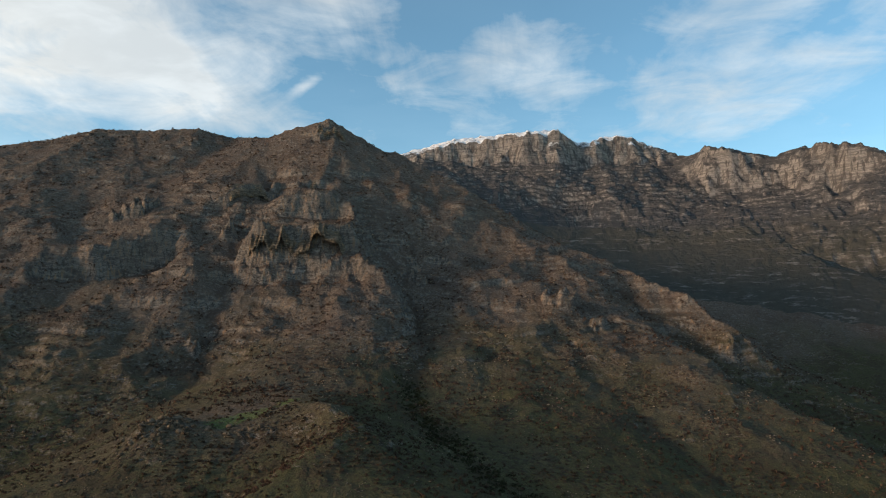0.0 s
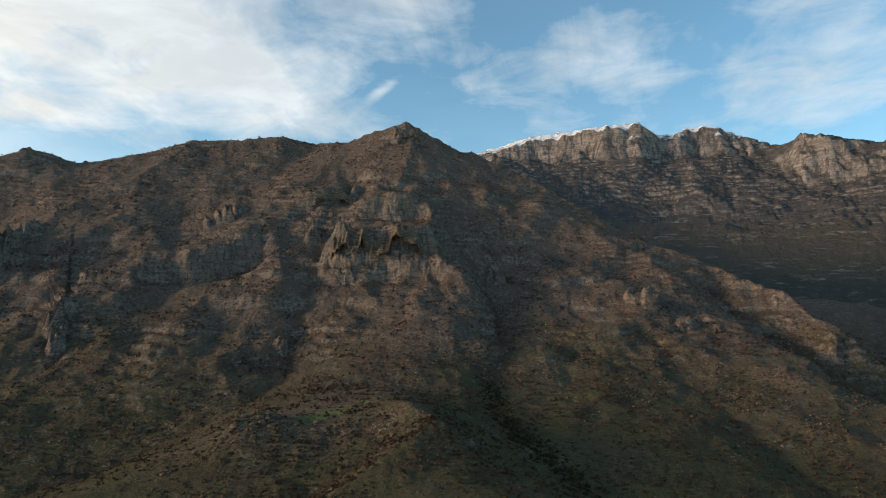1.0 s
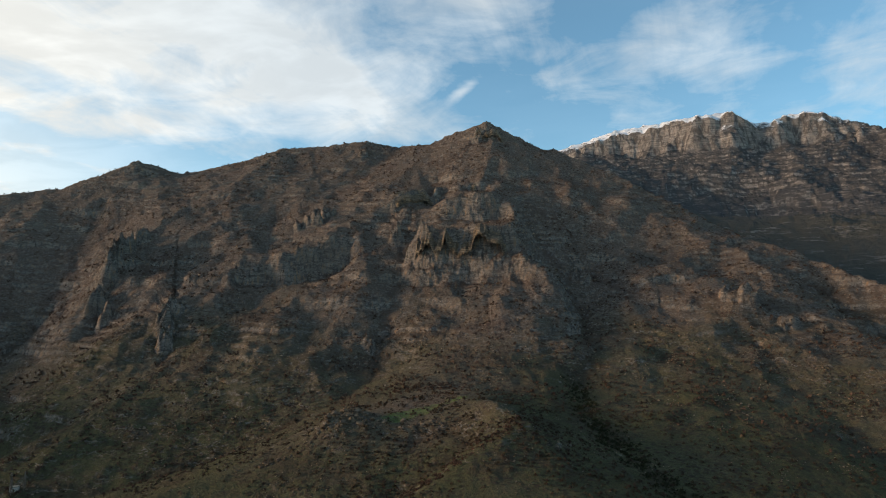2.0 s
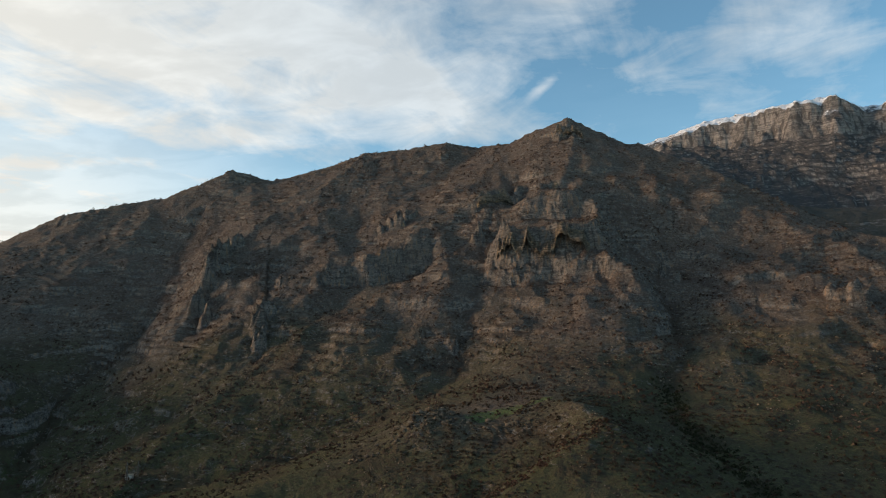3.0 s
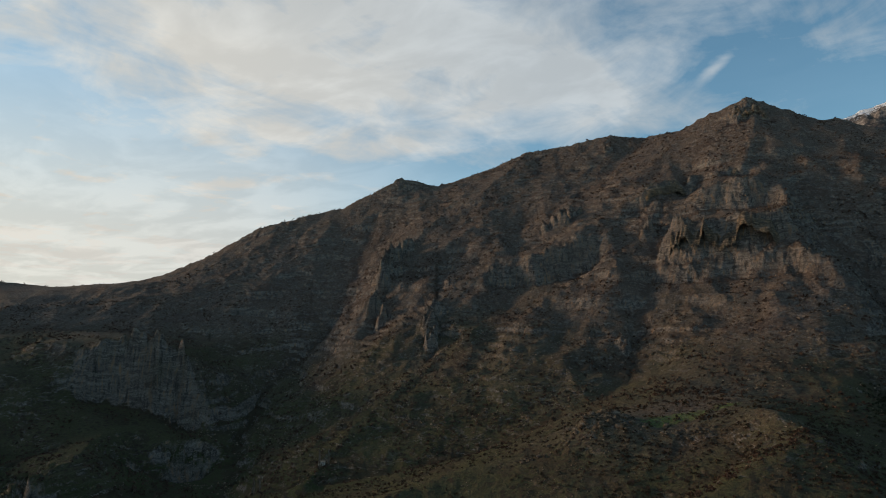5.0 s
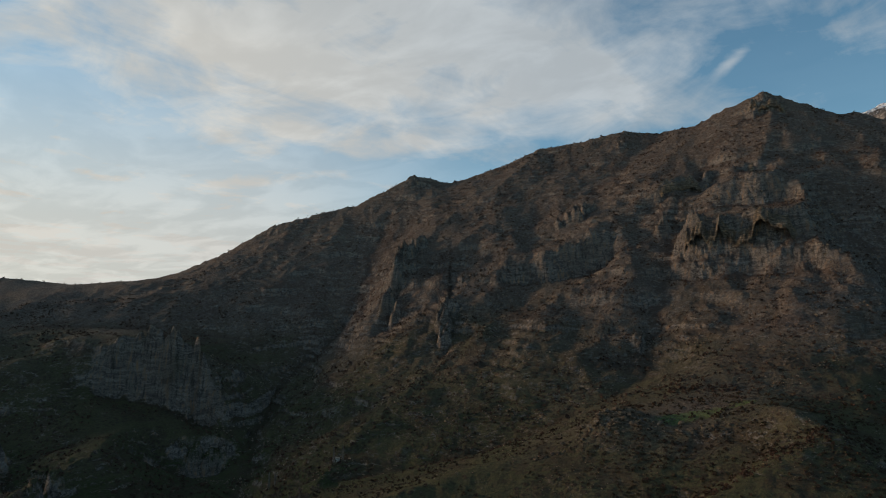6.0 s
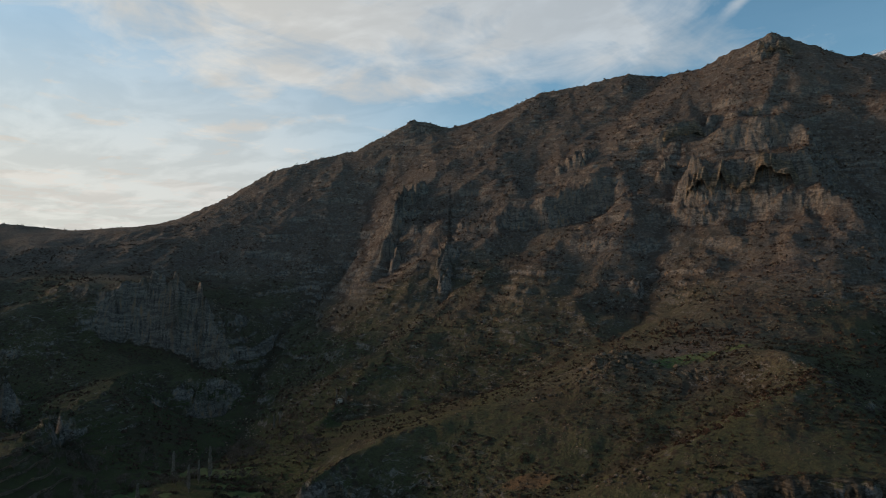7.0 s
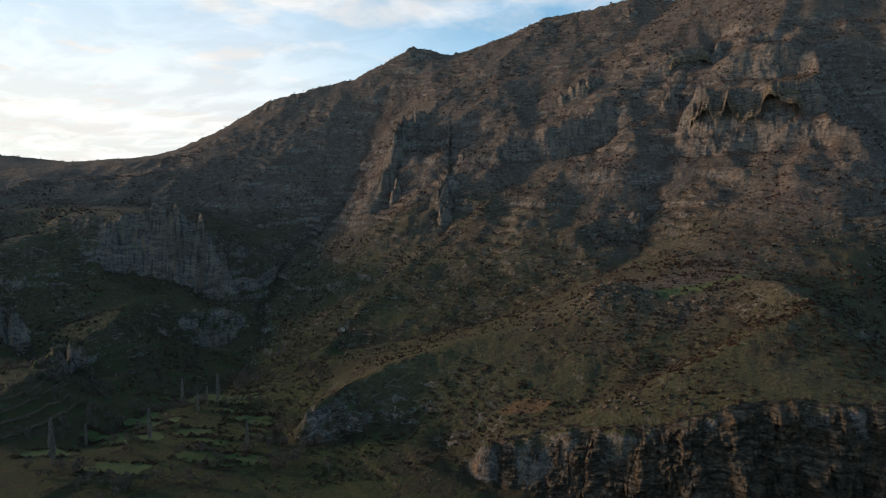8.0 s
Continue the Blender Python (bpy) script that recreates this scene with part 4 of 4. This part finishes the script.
def spread(rng, count, az, radius, bias=1.0):
    a = np.radians(rng.uniform(*az, count))
    r = radius[0] + (radius[1] - radius[0]) * rng.random(count) ** bias
    return r * np.sin(a), r * np.cos(a)


def thicket(rng, x, y, low, high, per, size):
    """Corners and faces of many dome-shaped bare bushes made of twig flakes."""
    z = height(x, y)
    n = len(x)
    rad = low + (high - low) * rng.random(n) ** 1.7
    a, u = rng.uniform(0, 2 * np.pi, (n, per)), rng.random((n, per)) ** 0.5
    hgt = rng.random((n, per))
    rr = rad[:, None] * u * np.sqrt(1 - 0.8 * hgt)
    c = np.stack([x[:, None] + rr * np.cos(a), y[:, None] + rr * np.sin(a), z[:, None] + rad[:, None] * (0.05 + 1.15 * hgt * (1 - 0.5 * u))], -1)
    return flakes(rng, c.reshape(-1, 3), np.repeat(rad * size, per))


def bushy(rng, count, az, radius, bias, seed, keep=0.0):
    x, y = spread(rng, count, az, radius, bias)
    s = steepness(x, y)
    e = 14.0
    damp = (base_height(x + e, y) + base_height(x - e, y) + base_height(x, y + e) + base_height(x, y - e)) / 4 - base_height(x, y)
    m = fbm(x, y, 60, 3, seed, 0.6) + 0.35 * rng.random(count) + np.clip(damp * 0.12, -0.3, 0.3)
    ok = (m > keep) & (s < 1.3)
    return x[ok], y[ok]


rng = np.random.default_rng(11)
# the nearest bushes, each a thing of its own
kinds = []
for i in range(6):
    v, f = thicket(rng, np.zeros(1), np.zeros(1), 1.0, 1.0, 90, 0.22)
    v[:, 2] -= height(np.zeros(1), np.zeros(1))[0]
    kinds.append(raw_mesh("shrub", v, f, TWIGS))
bx, by = bushy(rng, 900, (-46, 12), (300, 430), 1.0, 301, 0.05)
bz = height(bx, by)
for x, y, z in list(zip(bx, by, bz))[:260]:
    size = 0.6 + 1.5 * rng.random() ** 2
    ob = new("shrub", kinds[rng.integers(6)])
    ob.matrix_world = pose(x, y, z - 0.1, 0, 0, rng.uniform(0, 360)) @ Matrix.Diagonal((size, size, size * rng.uniform(0.7, 1.0), 1))
    tagged(ob, "leafless reddish-brown shrub on dry turf", "shrub", "shrubs on the near hill")

parts = [bushy(rng, 8500, (-60, 38), (300, 520), 1.0, 301, 0.05), bushy(rng, 2200, (-24, 6), (360, 520), 1.0, 305, 0.15)]
v, f = thicket(rng, np.concatenate([p[0] for p in parts]), np.concatenate([p[1] for p in parts]), 0.35, 1.5, 26, 0.40)
tagged(new("scrub", raw_mesh("scrub", v, f, TWIGS)), "low reddish-brown winter scrub on the hill", "scrub", kind="stuff")
edge = along(RELIEF["near_cliff_top"], 0.8)[:, :2]
edge = edge[rng.random(len(edge)) < 0.7] * (1 + rng.normal(0.012, 0.012, (1, 1)))
v, f = thicket(rng, edge[:, 0] + rng.normal(0, 2.5, len(edge)), edge[:, 1] + rng.normal(2, 2.5, len(edge)), 0.4, 1.5, 40, 0.26)
tagged(new("edge_scrub", raw_mesh("edge_scrub", v, f, TWIGS)), "leafless bushes along a cliff edge", "scrub", kind="stuff")
# bushes set dense and dark, partly to stand for the gully's missing shade
gully = along(RELIEF["trench"][4:], 0.35)[:, :2]
gully = gully[rng.random(len(gully)) < 0.8]
v, f = thicket(rng, gully[:, 0] + rng.normal(0, 7, len(gully)), gully[:, 1] + rng.normal(0, 9, len(gully)), 0.8, 2.4, 30, 0.30)
tagged(new("gully_scrub", raw_mesh("gully_scrub", v, f, DARK)), "dense dark scrub along a gully", "scrub", kind="stuff")
x, y = bushy(rng, 42000, (-78, 38), (500, 1200), 0.85, 311, -0.02)
v, f = thicket(rng, x, y, 0.7, 2.3, 7, 0.55)
tagged(new("scrub", raw_mesh("scrub", v, f, TWIGS)), "sparse brown oak scrub on the mountain slope", "scrub", kind="stuff")
def stones(rng, x, y, low, high):
    """Corners and faces of many small angular stones lying on the ground."""
    z = height(x, y)
    n = len(x)
    size = (low + (high - low) * rng.random(n) ** 2.2)[:, None, None]
    shape = np.array([(1, 0, 0), (-1, 0, 0), (0, 1, 0), (0, -1, 0), (0, 0, 0.8), (0, 0, -0.6)])[None] * rng.uniform(0.55, 1.25, (n, 6, 1)) + rng.normal(0, 0.16, (n, 6, 3))
    a = rng.uniform(0, 2 * np.pi, n)[:, None]
    v = shape * size
    v = np.stack([v[..., 0] * np.cos(a) - v[..., 1] * np.sin(a) + x[:, None], v[..., 0] * np.sin(a) + v[..., 1] * np.cos(a) + y[:, None], v[..., 2] + z[:, None]], -1)
    tri = np.array([(0, 2, 4), (2, 1, 4), (1, 3, 4), (3, 0, 4), (2, 0, 5), (1, 2, 5), (3, 1, 5), (0, 3, 5)])
    return v.reshape(-1, 3), (np.arange(n)[:, None, None] * 6 + tri[None]).reshape(-1, 3)


def stony(rng, count, az, radius, seed, keep):
    x, y = spread(rng, count, az, radius)
    ok = fbm(x, y, 40, 3, seed, 0.6) + 0.5 * rng.random(count) + 0.35 * steepness(x, y) > keep
    return x[ok], y[ok]


band = np.concatenate([along(RELIEF["low_crest"][2:5], 0.5)[:, :2] + (-8.0, 4.0), along([(-200, 533, 0), (-170, 513, 0), (-124, 520, 0)], 0.7)[:, :2]])
band = band[rng.random(len(band)) < 0.8]
v, f = thicket(rng, band[:, 0] + rng.normal(0, 5, len(band)), band[:, 1] + rng.normal(0, 5, len(band)), 0.7, 2.2, 34, 0.30)
tagged(new("russet_scrub", raw_mesh("russet_scrub", v, f, RUSSET)), "dense leafless russet bushes on the flank of a ridge", "scrub", kind="stuff")
x, y = stony(rng, 16000, (-56, 34), (290, 540), 601, 0.62)
v, f = stones(rng, x, y, 0.22, 0.9)
tagged(new("loose_stones", raw_mesh("loose_stones", v, f, BOULDER)), "small pale limestone rubble on dry turf", "rubble", kind="stuff")
x, y = stony(rng, 26000, (-62, 34), (540, 900), 611, 0.72)
v, f = stones(rng, x, y, 0.5, 1.9)
tagged(new("scree", raw_mesh("scree", v, f, BOULDER)), "pale limestone scree below the ledges", "rubble", kind="stuff")
# thin trees along the mountain's crest
crest = along(RELIEF["crest_west"][2:] + RELIEF["crest_summit"][1:5], 9.0)
crest = crest[rng.random(len(crest)) < 0.75]
v, f = thicket(rng, crest[:, 0] + rng.normal(0, 3, len(crest)), crest[:, 1] + rng.normal(0, 4, len(crest)), 1.2, 3.0, 16, 0.36)
tagged(new("crest_scrub", raw_mesh("crest_scrub", v, f, TWIGS)), "thin leafless trees along the mountain crest", "scrub", kind="stuff")


# ---------------------------------------------------------------- valley: fields, trees, hut
def at_bearing(az, r):
    return r * math.sin(radians(az)), r * math.cos(radians(az))


def field(az, r, length, width, turn, seed):
    cx, cy = at_bearing(az, r)
    n = 16
    s, t = np.meshgrid(np.linspace(-1, 1, n), np.linspace(-1, 1, n), indexing="ij")
    edge = 1 + 0.35 * perlin(np.arctan2(t, s) * 0.9 + 3, np.zeros_like(s), seed)
    rx, ry = s * np.sqrt(1 - 0.28 * t * t) * edge * length / 2, t * np.sqrt(1 - 0.28 * s * s) * edge * width / 2
    c, k = math.cos(radians(turn)), math.sin(radians(turn))
    x, y = cx + rx * c - ry * k, cy + rx * k + ry * c
    z = height(x.ravel(), y.ravel())
    z = np.maximum(z, np.median(z) - 0.8) + 0.12
    v = np.stack([x.ravel(), y.ravel(), z], -1)
    i, j = np.arange(n - 1)[:, None] * n, np.arange(n - 1)[None, :]
    q = np.stack([i + j, i + n + j, i + n + j + 1, i + j + 1], -1).reshape(-1, 4)
    # a low bank round the field
    ring = [k for k in range(n)] + [k * n + n - 1 for k in range(1, n)] + [(n - 1) * n + k for k in range(n - 2, -1, -1)] + [k * n for k in range(n - 2, 0, -1)]
    skirt = v[ring] - np.array([0, 0, 1.2])
    m = len(ring)
    sides = [[ring[a], ring[(a + 1) % m], n * n + (a + 1) % m, n * n + a] for a in range(m)]
    ob = new("field", raw_mesh("field", np.concatenate([v, skirt]), np.concatenate([q, np.array(sides)]), FIELD))
    tagged(ob, "small green winter field on a valley terrace", "field", "terraced fields in the valley")


FIELDS = ((-59.2, 455, 44, 20, 30), (-63.5, 492, 20, 8, 20), (-66, 445, 22, 12, 35), (-57, 405, 26, 12, 25), (-66.5, 400, 30, 14, 40), (-62, 392, 22, 10, 30),
          (-61, 350, 34, 12, 25), (-68, 355, 30, 12, 35), (-57.5, 340, 24, 10, 20), (-56.5, 372, 18, 7, 20),           (-64.5, 425, 24, 9, 30), (-69, 430, 26, 10, 35), (-60.5, 372, 20, 8, 25), (-58.6, 425, 20, 8, 28), (-73, 400, 26, 12, 40))
for i, row in enumerate(FIELDS):
    az, r, length, width, turn = row
    field(az, r, length * 1.05, width * 1.15, turn, 400 + i * 3)


def hedges(rng):
    """Rough hedgerows and brambles between the fields."""
    xs, ys = [], []
    for az, r, length, width, turn in FIELDS:
        cx, cy = at_bearing(az, r)
        c, k = math.cos(radians(turn)), math.sin(radians(turn))
        for side in (-1, 1):
            s = rng.uniform(-0.6, 0.6, int(length * 0.9)) * length
            o = side * width * 0.62 + rng.normal(0, 1.2, len(s))
            xs.append(cx + s * c - o * k)
            ys.append(cy + s * k + o * c)
    v, f = thicket(rng, np.concatenate(xs), np.concatenate(ys), 0.7, 2.4, 26, 0.30)
    tagged(new("hedge", raw_mesh("hedge", v, f, TWIGS)), "rough leafless hedges between small fields", "hedge", kind="stuff")


hedges(np.random.default_rng(33))


def limb(bm, a, b, r0, r1, sides=5):
    a, b = Vector(a), Vector(b)
    d = b - a
    m = Matrix.Translation((a + b) / 2) @ d.to_track_quat("Z", "Y").to_matrix().to_4x4()
    bmesh.ops.create_cone(bm, segments=sides, radius1=r0, radius2=r1, depth=d.length, cap_ends=True, matrix=m)


def poplar(rng, tall):
    tree = new("poplar_tree")
    bm = bmesh.new()
    limb(bm, (0, 0, -0.5), (0, 0, tall * 0.45), 0.32, 0.2, 7)
    limb(bm, (0, 0, tall * 0.45), (0.1, 0, tall), 0.2, 0.03, 6)
    for k in range(26):
        h = tall * rng.uniform(0.14, 0.85)
        a = rng.uniform(0, 2 * np.pi)
        ln = tall * 0.22 * (1.1 - h / tall)
        limb(bm, (0, 0, h), (math.cos(a) * ln * 0.38, math.sin(a) * ln * 0.38, h + ln), 0.07, 0.02, 4)
    part("trunk", bm, BARK, tree)
    n = 700
    h = rng.uniform(0.15, 1.0, n)
    a = rng.uniform(0, 2 * np.pi, n)
    w = tall * 0.085 * np.sqrt(np.clip(1.08 - h, 0, 1)) * np.clip(h * 3.5, 0.3, 1) * rng.random(n) ** 0.5
    v, f = flakes(rng, np.stack([w * np.cos(a), w * np.sin(a), h * tall], -1), 0.30)
    v[:, 2] += (v[:, 2] - np.repeat(h * tall, 4)) * 1.6
    mesh_part("crown", raw_mesh("crown", v, f, POPLAR), tree, "pale leafless crown of upright twigs")
    return tagged(tree, "tall slim leafless poplar with pale bark in the valley", "tree", "poplars in the valley")


def bare_tree(rng, tall):
    tree = new("bare_tree")
    bm = bmesh.new()
    limb(bm, (0, 0, -0.4), (0, 0, tall * 0.35), 0.2, 0.15, 6)
    for k in range(9):
        a = rng.uniform(0, 2 * np.pi)
        b = rng.uniform(0.25, 0.5) * tall
        limb(bm, (0, 0, tall * rng.uniform(0.22, 0.36)), (math.cos(a) * b, math.sin(a) * b, tall * rng.uniform(0.55, 0.95)), 0.1, 0.025, 4)
    part("trunk", bm, BARK, tree)
    n = 180
    a, u, h = rng.uniform(0, 2 * np.pi, n), rng.random(n) ** 0.45, rng.random(n)
    w = tall * 0.46 * u * np.sqrt(np.clip(1 - (2 * h - 0.9) ** 2 * 0.8, 0.05, 1)) * (1 + 0.25 * np.sin(3 * a + tall))
    v, f = flakes(rng, np.stack([w * np.cos(a), w * np.sin(a), tall * (0.28 + 0.75 * h)], -1), 0.36)
    mesh_part("crown", raw_mesh("crown", v, f, CROWN), tree, "thin brown leafless crown")
    return tagged(tree, "leafless brown orchard tree at a field edge", "tree", "orchard trees in the valley")


rng = np.random.default_rng(21)
STAND = ((-59.9, 440, 22), (-61.6, 420, 17), (-65.5, 385, 20), (-57.5, 352, 17), (-72.6, 375, 26), (-62.8, 470, 19), (-54.6, 566, 15), (-54.1, 572, 13),
         (-49.1, 566, 16), (-48.3, 570, 14), (-60.8, 436, 15), (-70.2, 420, 15))
firsts = [poplar(rng, 20.0) for _ in range(3)]
for i, (az, r, tall) in enumerate(STAND):
    x, y = at_bearing(az, r)
    m = pose(x, y, ground_at(x, y), 0, 0, rng.uniform(0, 360))
    tree = firsts[i] if i < 3 else copy_thing(firsts[i % 3], m)
    tree.matrix_world = m @ Matrix.Scale(tall / 20.0, 4)
firsts = [bare_tree(rng, 5.5) for _ in range(5)]
tx, ty = spread(rng, 1000, (-77, -50), (310, 560))
ok = (steepness(tx, ty) < 0.6) & (fbm(tx, ty, 45, 2, 501) > 0.02)
tx, ty = tx[ok][:240], ty[ok][:240]
for i, (x, y, z) in enumerate(zip(tx, ty, height(tx, ty))):
    m = pose(x, y, z, 0, 0, rng.uniform(0, 360))
    tree = firsts[i] if i < 5 else copy_thing(firsts[i % 5], m)
    tree.matrix_world = m @ Matrix.Scale(rng.uniform(0.6, 1.35), 4)


def hut(az, r, turn, wide, deep, tall):
    x, y = at_bearing(az, r)
    house = new("hut")
    house.matrix_world = pose(x, y, ground_at(x, y) + 0.2, 0, 0, turn)
    for sx in (-1, 1):
        bm = bmesh.new()
        block(bm, (0.4, deep, tall + 2), (sx * (wide - 0.4) / 2, 0, tall / 2 - 1))
        part("wall", bm, WALL, house)
    bm = bmesh.new()
    block(bm, (wide - 0.8, 0.4, tall + 2), (0, (deep - 0.4) / 2, tall / 2 - 1))
    part("wall", bm, WALL, house)
    bm = bmesh.new()
    y0 = -(deep - 0.4) / 2
    block(bm, (wide * 0.5 - 0.9, 0.4, tall + 2), (-(wide * 0.25 + 0.05), y0, tall / 2 - 1))
    block(bm, (wide * 0.5 - 0.9, 0.4, tall + 2), (wide * 0.25 + 0.05, y0, tall / 2 - 1))
    block(bm, (1.0, 0.4, tall - 2.0), (0, y0, 2.0 + (tall - 2.0) / 2))
    part("wall", bm, WALL, house)
    bm = bmesh.new()
    block(bm, (0.98, 0.08, 2.0), (0, y0 + 0.1, 1.0))
    part("door", bm, WOOD, house, "weathered wooden door")
    bm = bmesh.new()
    block(bm, (wide + 0.6, deep + 0.6, 0.35), (0, 0, tall + 0.175))
    bmesh.ops.bevel(bm, geom=bm.edges[:], offset=0.08, segments=2, affect="EDGES")
    part("roof", bm, ROOF, house, "flat mud roof with a projecting edge")
    tagged(house, "small pale flat-roofed stone hut on a slope", "hut")


hut(-48.9, 575, 35, 5.5, 4.5, 3.0)


# ---------------------------------------------------------------- old terrace walls on the west spur
def terrace_wall(level, bearings, near, far_r):
    """A low dry-stone wall that follows the slope at one level."""
    line = []
    for az in bearings:
        r = np.arange(near, far_r, 1.5)
        z = height(r * math.sin(radians(az)), r * math.cos(radians(az)))
        k = np.nonzero(z > level)[0]
        if len(k) and k[0] > 0 and (not line or abs(r[k[0]] - line[-1][2]) < 14):
            line.append((*at_bearing(az, r[k[0]]), r[k[0]]))
    if len(line) < 6:
        return
    p = np.array(line)[:, :2]
    inward = p / np.linalg.norm(p, axis=1)[:, None]
    g = height(p[:, 0], p[:, 1])
    n = len(p)
    lift = 1.5 + 0.4 * perlin(np.arange(n) * 0.7, np.full(n, level * 0.37), 7)
    v = np.concatenate([np.column_stack([p - inward * 0.8, g - 0.8]), np.column_stack([p - inward * 0.6, g + lift]),
                        np.column_stack([p + inward * 0.5, g + lift * 0.95]), np.column_stack([p + inward * 0.7, g - 0.8])])
    f = [[a * n + i, a * n + i + 1, (a + 1) * n + i + 1, (a + 1) * n + i] for a in range(3) for i in range(n - 1)]
    ob = new("terrace_wall", raw_mesh("terrace_wall", v, f, BOULDER))
    tagged(ob, "low dry-stone terrace wall on a spur", "wall", "terrace walls on the spur")


for k in range(7):
    terrace_wall(4.0 + 3.6 * k, np.arange(-77.0 + 0.5 * k, -64.5 - 0.3 * k, 0.35), 430, 700)
